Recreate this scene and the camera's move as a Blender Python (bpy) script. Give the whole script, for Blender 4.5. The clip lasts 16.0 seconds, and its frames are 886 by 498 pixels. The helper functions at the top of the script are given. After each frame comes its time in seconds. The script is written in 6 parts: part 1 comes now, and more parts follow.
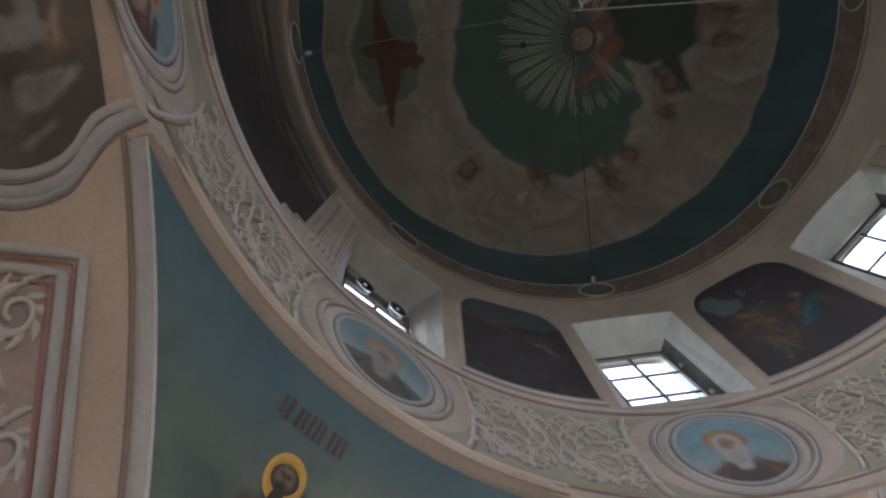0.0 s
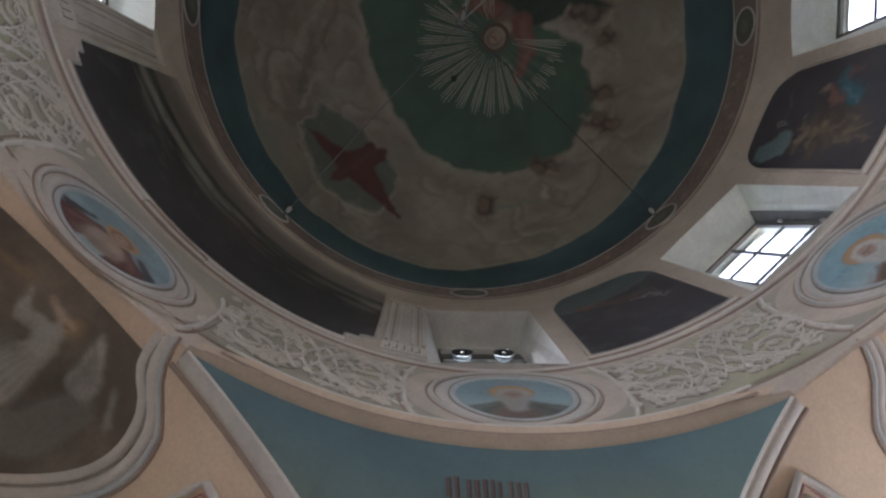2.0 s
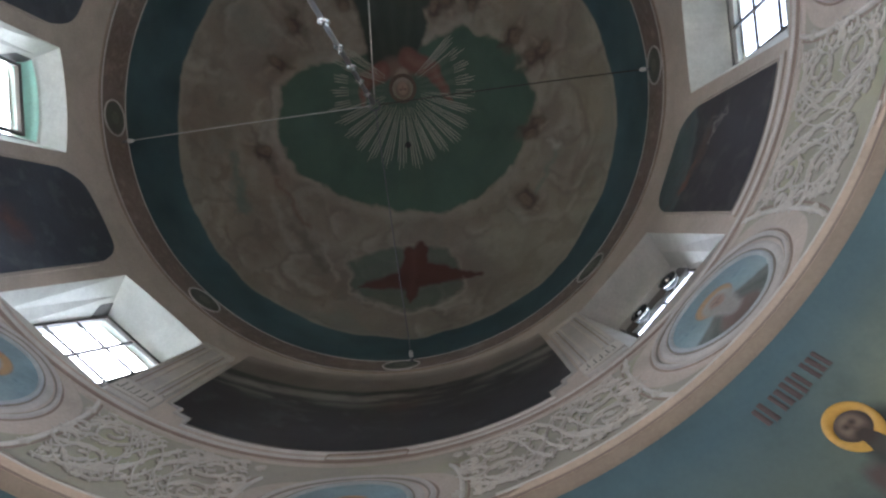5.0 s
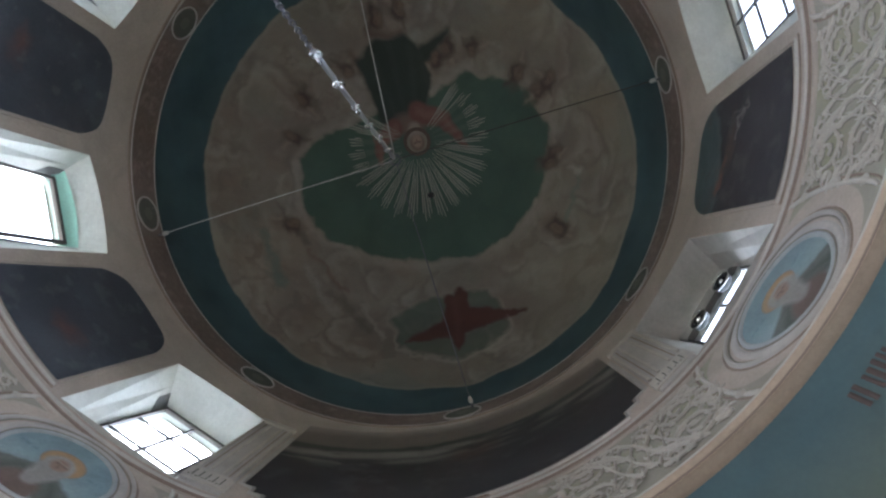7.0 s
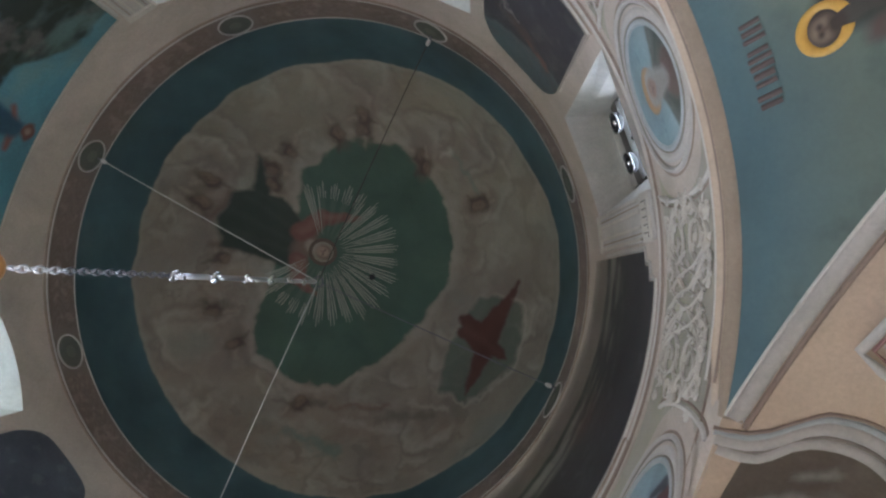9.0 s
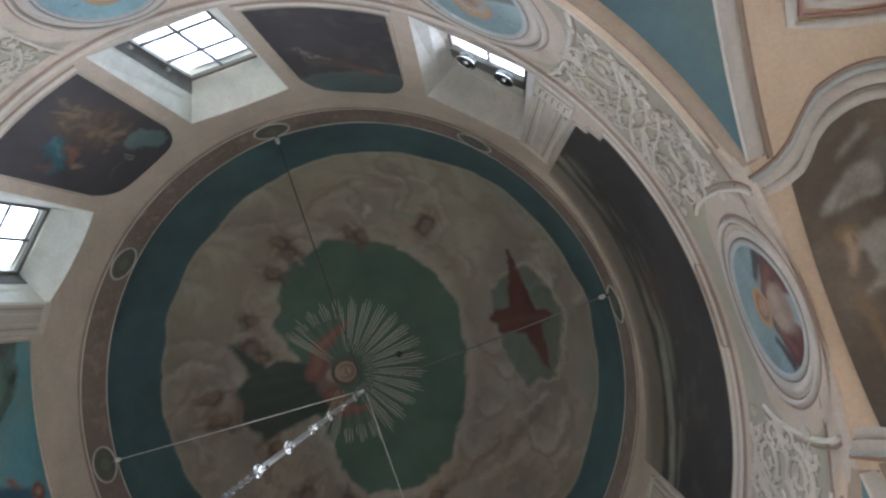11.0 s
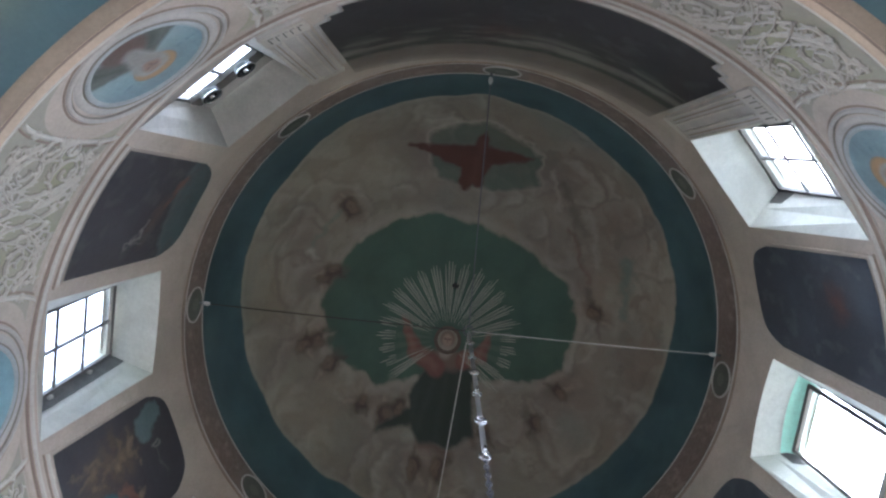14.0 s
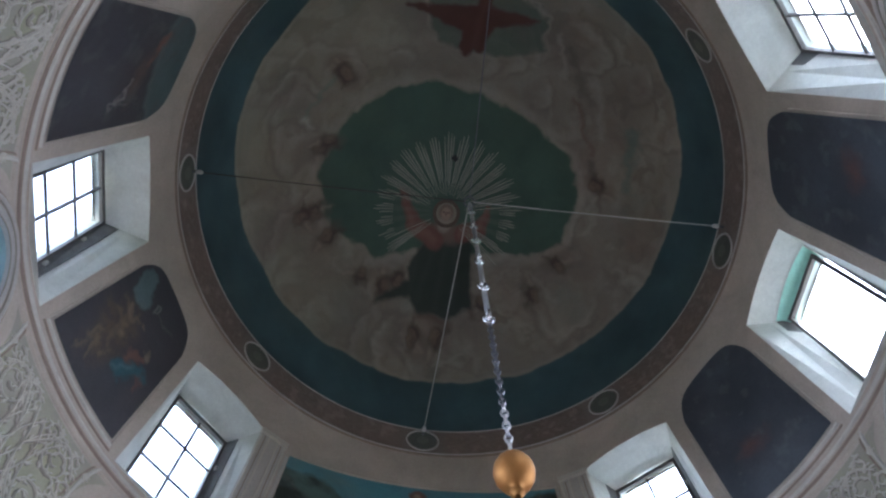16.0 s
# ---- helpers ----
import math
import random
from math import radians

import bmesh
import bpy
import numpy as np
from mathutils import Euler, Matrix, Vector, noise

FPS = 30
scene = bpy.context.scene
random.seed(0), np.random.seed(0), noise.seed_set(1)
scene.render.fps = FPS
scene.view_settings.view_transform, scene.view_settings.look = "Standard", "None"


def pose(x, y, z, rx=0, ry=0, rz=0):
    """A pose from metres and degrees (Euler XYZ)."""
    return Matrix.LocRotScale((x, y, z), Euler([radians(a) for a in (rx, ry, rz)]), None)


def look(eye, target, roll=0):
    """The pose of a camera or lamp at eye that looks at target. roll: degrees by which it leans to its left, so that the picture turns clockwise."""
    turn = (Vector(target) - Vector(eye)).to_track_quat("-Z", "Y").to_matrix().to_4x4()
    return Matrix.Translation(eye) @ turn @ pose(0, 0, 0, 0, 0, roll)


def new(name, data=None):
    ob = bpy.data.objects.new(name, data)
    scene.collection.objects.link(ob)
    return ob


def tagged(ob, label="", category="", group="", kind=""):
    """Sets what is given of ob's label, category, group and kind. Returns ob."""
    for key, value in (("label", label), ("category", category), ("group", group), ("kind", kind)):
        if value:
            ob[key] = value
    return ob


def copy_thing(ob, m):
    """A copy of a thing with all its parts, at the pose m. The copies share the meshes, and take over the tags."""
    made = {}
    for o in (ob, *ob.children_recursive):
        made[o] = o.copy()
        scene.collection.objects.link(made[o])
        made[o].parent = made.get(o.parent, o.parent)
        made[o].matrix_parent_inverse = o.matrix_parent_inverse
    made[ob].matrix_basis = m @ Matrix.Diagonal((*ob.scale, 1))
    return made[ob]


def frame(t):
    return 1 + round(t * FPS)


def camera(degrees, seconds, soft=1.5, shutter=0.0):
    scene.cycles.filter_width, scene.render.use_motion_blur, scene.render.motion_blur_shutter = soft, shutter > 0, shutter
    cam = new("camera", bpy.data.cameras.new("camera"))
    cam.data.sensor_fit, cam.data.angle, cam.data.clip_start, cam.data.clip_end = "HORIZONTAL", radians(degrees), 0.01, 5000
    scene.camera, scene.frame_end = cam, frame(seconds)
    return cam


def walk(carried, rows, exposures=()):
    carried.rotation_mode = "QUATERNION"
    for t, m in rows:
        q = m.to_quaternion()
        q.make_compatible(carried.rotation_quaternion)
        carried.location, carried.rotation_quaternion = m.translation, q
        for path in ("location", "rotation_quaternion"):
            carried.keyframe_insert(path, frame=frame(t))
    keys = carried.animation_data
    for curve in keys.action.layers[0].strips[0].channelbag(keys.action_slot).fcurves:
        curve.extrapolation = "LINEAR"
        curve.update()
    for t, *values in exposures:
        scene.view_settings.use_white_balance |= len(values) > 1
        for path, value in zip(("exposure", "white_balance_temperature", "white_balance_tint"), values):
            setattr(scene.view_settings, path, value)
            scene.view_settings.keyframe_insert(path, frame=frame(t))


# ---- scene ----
cam = camera(67.49, 16.0, soft=2.4)
PATH = [
    (0.0, pose(2.221, -0.809, 1.626, 168.48, 5.00, -174.39)),
    (0.5, pose(2.148, -0.851, 1.564, 171.58, 4.43, -161.53)),
    (1.0, pose(2.148, -0.902, 1.587, 172.02, 4.52, -153.14)),
    (1.5, pose(2.135, -0.979, 1.578, 174.78, 3.59, -148.11)),
    (2.0, pose(2.142, -1.114, 1.590, 177.96, 3.31, -136.09)),
    (2.5, pose(2.106, -1.175, 1.580, 178.33, 2.80, -122.23)),
    (3.0, pose(2.096, -1.168, 1.560, 179.53, 2.05, -108.65)),
    (3.5, pose(2.062, -1.145, 1.562, 179.58, 1.05, -95.70)),
    (4.0, pose(2.100, -1.044, 1.598, -179.89, -0.03, -89.14)),
    (4.5, pose(2.104, -0.953, 1.605, -179.10, -1.39, -87.19)),
    (5.0, pose(2.087, -0.916, 1.604, -178.04, -2.94, -85.22)),
    (5.2, pose(2.135, -0.874, 1.599, -177.21, -3.30, -84.68)),
    (7.3, pose(2.151, -0.771, 1.622, -174.42, -6.09, -71.22)),
    (7.5, pose(2.147, -0.788, 1.618, -174.70, -6.07, -65.96)),
    (8.0, pose(2.232, -0.828, 1.664, -174.72, -7.39, -49.62)),
    (8.5, pose(2.281, -0.862, 1.664, -175.10, -7.61, -39.08)),
    (8.7, pose(2.285, -0.911, 1.658, -175.83, -7.54, -34.05)),
    (10.8, pose(2.111, -0.675, 1.621, -177.43, -6.42, 11.82)),
    (11.0, pose(2.123, -0.625, 1.626, -177.79, -6.23, 18.00)),
    (11.5, pose(2.163, -0.569, 1.629, -179.25, -5.24, 34.04)),
    (12.0, pose(2.225, -0.499, 1.634, 177.68, -4.31, 50.69)),
    (12.5, pose(2.190, -0.564, 1.652, 174.56, -2.41, 63.48)),
    (13.0, pose(2.188, -0.500, 1.603, 173.05, -1.92, 70.91)),
    (13.5, pose(2.180, -0.498, 1.594, 173.19, -0.96, 77.18)),
    (14.0, pose(2.176, -0.508, 1.576, 171.11, -0.08, 81.62)),
    (14.5, pose(2.132, -0.506, 1.533, 167.69, -0.31, 80.53)),
    (15.0, pose(2.137, -0.619, 1.524, 163.87, 0.14, 79.76)),
    (15.5, pose(2.084, -0.685, 1.500, 162.09, 0.41, 79.19)),
    (16.0, pose(1.996, -0.546, 1.731, 160.88, 0.31, 81.32)),
]
# ---- path end ----
walk(cam, PATH, exposures=[
    (0.0, 0.56, 5870, 14), (2.0, 0.84, 5820, 14), (3.5, 1.02, 5720, 13), (5.0, 1.15, 5600, 11), (7.5, 1.05, 5500, 9), (8.5, 1.35, 5500, 9), (9.5, 1.50, 5550, 9),
    (11.0, 1.64, 5700, 9), (12.5, 1.52, 5550, 9), (14.0, 1.42, 5350, 10), (15.5, 1.10, 5200, 11), (16.0, 0.94, 5200, 11)])

# ---- light ----
ARM_LIGHT = {"east": 1, "west": 2, "north": 260, "south": 270}
CHAIN_X, CHAIN_Y = 0.08, 0.095
Z0 = 9.0                                   # height of the ring of the dome above the floor
world = bpy.data.worlds.new("world")
scene.world = world
world.use_nodes = True
wn = world.node_tree
sky = wn.nodes.new("ShaderNodeTexSky")
sky.sky_type, sky.sun_disc = "NISHITA", False
SUN_AZ, SUN_EL = 62.0, 50.0
sky.sun_elevation, sky.sun_rotation = radians(SUN_EL), radians(90 - SUN_AZ)
sky.dust_density, sky.air_density = 4.0, 1.0
wn.nodes["Background"].inputs["Strength"].default_value = 0.15
haze = wn.nodes.new("ShaderNodeHueSaturation")
haze.inputs["Saturation"].default_value, haze.inputs["Value"].default_value = 0.35, 6.6
wn.links.new(sky.outputs["Color"], haze.inputs["Color"])
wn.links.new(haze.outputs["Color"], wn.nodes["Background"].inputs["Color"])
sun = new("sun", bpy.data.lights.new("sun", "SUN"))
sun.data.energy, sun.data.angle, sun.data.color = 5.0, radians(3), (1.0, 0.95, 0.87)
sun.matrix_world = look((20 * math.cos(radians(SUN_AZ)), 20 * math.sin(radians(SUN_AZ)), Z0 + 20 * math.tan(radians(SUN_EL))), (0, 0, Z0))


# ---- materials ----
def mat_new(name, rough=0.8, metal=0.0):
    m = bpy.data.materials.new(name)
    m.use_nodes = True
    b = m.node_tree.nodes["Principled BSDF"]
    b.inputs["Roughness"].default_value, b.inputs["Metallic"].default_value = rough, metal
    return m, m.node_tree.nodes, m.node_tree.links, b


def noise_node(n, l, scale, detail=5.0, rough=0.6, dist=0.0):
    co = n.new("ShaderNodeTexCoord")
    t = n.new("ShaderNodeTexNoise")
    t.inputs["Scale"].default_value, t.inputs["Detail"].default_value = scale, detail
    t.inputs["Roughness"].default_value, t.inputs["Distortion"].default_value = rough, dist
    l.new(co.outputs["Object"], t.inputs["Vector"])
    return t


def ramp(n, l, src, a, b):
    r = n.new("ShaderNodeMapRange")
    r.inputs["From Min"].default_value, r.inputs["From Max"].default_value = 0.3, 0.7
    r.inputs["To Min"].default_value, r.inputs["To Max"].default_value = a, b
    l.new(src, r.inputs["Value"])
    return r.outputs["Result"]


def times_value(n, l, colour, value):
    hs = n.new("ShaderNodeHueSaturation")
    l.new(colour, hs.inputs["Color"])
    l.new(value, hs.inputs["Value"])
    return hs.outputs["Color"]


def finish(n, l, b, colour, big=1.3, fine=38.0, spread=0.16, bump=0.25):
    """Two scales of stain on a colour, and a fine relief."""
    one = times_value(n, l, colour, ramp(n, l, noise_node(n, l, big, 6.0, 0.65, 0.6).outputs["Fac"], 1 - spread, 1 + spread))
    grain = noise_node(n, l, fine, 6.0, 0.7)
    two = times_value(n, l, one, ramp(n, l, grain.outputs["Fac"], 1 - spread * 0.6, 1 + spread * 0.6))
    l.new(two, b.inputs["Base Color"])
    bp = n.new("ShaderNodeBump")
    bp.inputs["Strength"].default_value, bp.inputs["Distance"].default_value = bump, 0.006
    l.new(grain.outputs["Fac"], bp.inputs["Height"])
    l.new(bp.outputs["Normal"], b.inputs["Normal"])


def plaster(name, rgb, rough=0.85, **kw):
    m, n, l, b = mat_new(name, rough)
    c = n.new("ShaderNodeRGB")
    c.outputs[0].default_value = (*rgb, 1)
    finish(n, l, b, c.outputs[0], **kw)
    return m


def fresco(name, rough=0.7, **kw):
    """Colours painted on the plaster, held by the mesh."""
    m, n, l, b = mat_new(name, rough)
    c = n.new("ShaderNodeAttribute")
    c.attribute_name = "paint"
    finish(n, l, b, c.outputs["Color"], **kw)
    return m


def metal(name, rgb, rough):
    m, n, l, b = mat_new(name, rough, 1.0)
    c = n.new("ShaderNodeRGB")
    c.outputs[0].default_value = (*rgb, 1)
    finish(n, l, b, c.outputs[0], fine=60.0, spread=0.1, bump=0.05)
    return m


CREAM = (0.45, 0.385, 0.33)
M_FRESCO = fresco("painted_plaster", spread=0.10)
M_OIL = fresco("oil_mural", 0.5, spread=0.2)
M_CREAM = plaster("cream_plaster", CREAM)
M_VAULT = plaster("peach_vault_plaster", (0.54, 0.42, 0.315), big=0.9)
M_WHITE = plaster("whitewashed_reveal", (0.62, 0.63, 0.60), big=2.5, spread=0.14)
M_DULL = plaster("greyer_whitewash", (0.47, 0.455, 0.43), big=2.5, spread=0.16)
M_STUCCO = plaster("pale_stucco", (0.51, 0.475, 0.42), fine=60.0)
M_GREYMOULD = plaster("grey_moulding", (0.45, 0.42, 0.39))
M_BROWN = plaster("brown_line", (0.27, 0.205, 0.165))
M_REDLINE = plaster("dull_red_line", (0.31, 0.17, 0.15))
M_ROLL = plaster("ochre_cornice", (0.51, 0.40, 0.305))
M_ROLL_SHADED = plaster("shaded_ochre_cornice", (0.31, 0.245, 0.185))
M_LIGHTLINE = plaster("whitish_line", (0.54, 0.51, 0.47))
M_BLUEGREY = plaster("blue_grey_moulding", (0.38, 0.40, 0.41))
M_DARKGREEN = plaster("dark_green_paint", (0.112, 0.118, 0.10))
M_BOSS = plaster("dull_brown_green_paint", (0.145, 0.15, 0.125))
M_HALO = plaster("dark_brown_halo", (0.135, 0.10, 0.075))
M_GOLDPAINT = plaster("gilded_halo", (0.62, 0.36, 0.07), 0.45)
M_RAY = plaster("pale_ray_paint", (0.42, 0.41, 0.34))
M_LETTER = plaster("dull_brown_red_letter_paint", (0.105, 0.078, 0.072))
M_FRAME = plaster("dark_window_frame", (0.11, 0.10, 0.095), 0.6)
M_JAMB_BAND = plaster("dark_grey_jamb_band", (0.14, 0.14, 0.14), big=6.0, spread=0.2)
M_BAR = plaster("glazing_bar_paint", (0.10, 0.09, 0.09), 0.6)
M_CHROME = metal("chrome", (0.85, 0.86, 0.88), 0.12)
M_REFLECTOR = metal("dull_reflector", (0.30, 0.31, 0.33), 0.22)
M_STEEL = metal("bright_steel", (0.58, 0.58, 0.60), 0.42)
M_DARKSTEEL = metal("dark_chain_steel", (0.17, 0.17, 0.19), 0.45)
M_GILT = metal("gilt_brass", (0.46, 0.235, 0.085), 0.6)
M_WIRE = plaster("pale_wire", (0.50, 0.485, 0.45), 0.5)
M_WIRE_SHADED = plaster("shaded_wire", (0.05, 0.042, 0.036), 0.6)
M_BLACK = plaster("black_housing", (0.02, 0.02, 0.022), 0.5)
M_PORCELAIN = plaster("white_porcelain", (0.62, 0.61, 0.58), 0.35)
M_STONE = plaster("floor_stone", (0.34, 0.30, 0.26), big=0.8)
M_ROOF = plaster("roof_metal", (0.25, 0.28, 0.27))
M_GROUND = plaster("grass_ground", (0.10, 0.12, 0.06), big=0.2)


def glass(name, tint):
    m, n, l, b = mat_new(name, 0.03)
    b.inputs["Base Color"].default_value = (*tint, 1)
    b.inputs["Transmission Weight"].default_value, b.inputs["IOR"].default_value = 1.0, 1.02
    return m


M_GLASS = glass("window_glass", (0.97, 0.98, 0.98))
M_TURQ = plaster("painted_turquoise_glow", (0.42, 0.74, 0.64), 0.5)


# ---- mesh helpers ----
def obj(name, me, mat, parent=None, label=""):
    ob = new(name, me)
    if mat is not None and not me.materials:
        me.materials.append(mat)
    if parent is not None:
        ob.parent = parent
    if label:
        ob["label"] = label
    return ob


def pydata(name, verts, faces, smooth=True):
    me = bpy.data.meshes.new(name)
    me.from_pydata([tuple(map(float, v)) for v in verts], [], faces)
    me.update()
    if smooth:
        me.polygons.foreach_set("use_smooth", [True] * len(me.polygons))
    return me


def grid_faces(n, m, wrap=False, base=0):
    out = []
    for i in range(n if wrap else n - 1):
        k = (i + 1) % n
        out += [(base + i * m + j, base + k * m + j, base + k * m + j + 1, base + i * m + j + 1) for j in range(m - 1)]
    return out


def painted(name, P, C, mat, wrap=False, parent=None, label="", keep=None):
    """A sheet of points P (n, m, 3) with paint C (n, m, 3)."""
    n, m = P.shape[:2]
    faces = grid_faces(n, m, wrap)
    if keep is not None:
        faces = [f for f in faces if all(keep.flat[k] for k in f)]
    me = pydata(name, P.reshape(-1, 3), faces)
    at = me.color_attributes.new("paint", "FLOAT_COLOR", "POINT")
    at.data.foreach_set("color", np.concatenate([np.clip(C.reshape(-1, 3), 0.004, 0.9), np.ones((n * m, 1))], 1).astype(np.float32).ravel())
    return obj(name, me, mat, parent, label)


def tube(name, pts, r, mat, parent=None, label="", closed=False, sides=8, flat=None):
    """A swept tube along points; r one radius or one for each point."""
    pts = [Vector(p) for p in pts]
    n = len(pts)
    rr = r if hasattr(r, "__len__") else [r] * n
    V, F = [], []
    up = Vector((0.0, 0.0, 1.0))
    for i, p in enumerate(pts):
        a = pts[(i - 1) % n] if closed or i else pts[i]
        b = pts[(i + 1) % n] if closed or i < n - 1 else pts[i]
        d = (b - a).normalized()
        s = d.cross(up if abs(d.z) < 0.95 else Vector((1, 0, 0))).normalized()
        t = s.cross(d)
        for k in range(sides):
            w = 2 * math.pi * k / sides
            V.append(p + (s * math.cos(w) + t * math.sin(w)) * rr[i])
    for i in range(n if closed else n - 1):
        k = (i + 1) % n
        F += [(i * sides + j, k * sides + j, k * sides + (j + 1) % sides, i * sides + (j + 1) % sides) for j in range(sides)]
    if not closed:
        F += [tuple(range(sides))[::-1], tuple((n - 1) * sides + j for j in range(sides))]
    return obj(name, pydata(name, V, F), mat, parent, label)


# ---- noise and painting on arrays ----
def lattice(ix, iy, iz):
    h = (ix * 374761393 + iy * 668265263 + iz * 2147483647 + 1442695) & 0xFFFFFFFF
    h = ((h ^ (h >> 13)) * 1274126177) & 0xFFFFFFFF
    return ((h ^ (h >> 16)) & 0xFFFF) / 65535.0


def vnoise(x, y, z):
    x, y, z = np.broadcast_arrays(x, y, z)
    fx, fy, fz = np.floor(x), np.floor(y), np.floor(z)
    ix, iy, iz = fx.astype(np.int64), fy.astype(np.int64), fz.astype(np.int64)
    u, v, w = x - fx, y - fy, z - fz
    u, v, w = u * u * (3 - 2 * u), v * v * (3 - 2 * v), w * w * (3 - 2 * w)
    out = 0
    for a in (0, 1):
        for b in (0, 1):
            for c in (0, 1):
                out = out + lattice(ix + a, iy + b, iz + c) * (u if a else 1 - u) * (v if b else 1 - v) * (w if c else 1 - w)
    return out


def fbm(x, y, z=0.0, f=1.0, octaves=4):
    tot, amp, nrm = 0.0, 1.0, 0.0
    for k in range(octaves):
        tot = tot + amp * vnoise(x * f + 17.3 * k, y * f - 9.1 * k, np.asarray(z) * f + 4.7 * k)
        nrm += amp
        amp *= 0.55
        f *= 2.03
    return tot / nrm


def step(d, soft):
    """1 where d < 0, with a soft edge."""
    return np.clip(0.5 - d / (2 * soft), 0, 1)


def over(C, rgb, mask):
    m = np.asarray(mask)[..., None]
    return C * (1 - m) + np.asarray(rgb) * m


def ell(x, y, cx, cy, a, b, rot=0.0):
    c, s = math.cos(radians(rot)), math.sin(radians(rot))
    u, v = (x - cx) * c + (y - cy) * s, -(x - cx) * s + (y - cy) * c
    return (np.sqrt((u / a) ** 2 + (v / b) ** 2) - 1) * min(a, b)


def stroke(x, y, x0, y0, x1, y1, w0, w1=None):
    w1 = w0 if w1 is None else w1
    dx, dy = x1 - x0, y1 - y0
    t = np.clip(((x - x0) * dx + (y - y0) * dy) / (dx * dx + dy * dy), 0, 1)
    return np.hypot(x - x0 - t * dx, y - y0 - t * dy) - (w0 + (w1 - w0) * t)


def poly(x, y, pts):
    """Signed distance to a closed outline, negative inside."""
    near, inside = np.full(x.shape, 1e9), np.zeros(x.shape, bool)
    for (x0, y0), (x1, y1) in zip(pts, pts[1:] + pts[:1]):
        dx, dy = x1 - x0, y1 - y0
        t = np.clip(((x - x0) * dx + (y - y0) * dy) / (dx * dx + dy * dy), 0, 1)
        near = np.minimum(near, np.hypot(x - x0 - t * dx, y - y0 - t * dy))
        inside ^= ((y0 > y) != (y1 > y)) & (x < x0 + dx * (y - y0) / (dy if dy else 1e-9))
    return np.where(inside, -near, near)


# ---- the surface of the drum ----
ZP, RP = (-4.2, -3.78, -2.6, -0.92, 0.1), (3.50, 3.47, 3.38, 3.17, 3.02)


def radius(z):
    return np.interp(z, ZP, RP)


def on_wall(phi, z, inward=0.0):
    """A point of the drum's inner face; phi in degrees, z from the ring."""
    r = float(radius(z)) - inward
    return Vector((r * math.cos(radians(phi)), r * math.sin(radians(phi)), z + Z0))


def wall_sheet(phi, z, inward):
    r = radius(z) - inward
    return np.stack([r * np.cos(np.radians(phi)), r * np.sin(np.radians(phi)), z + Z0], -1)


DOME_R, DOME_Z, DOME_H = 3.02, 0.1, 2.9


def dome_z(x, y, inward=0.0):
    q = np.clip(1 - (np.hypot(x, y) / (DOME_R - inward)) ** 2, 0, 1)
    return Z0 + DOME_Z + (DOME_H - inward) * np.sqrt(q)


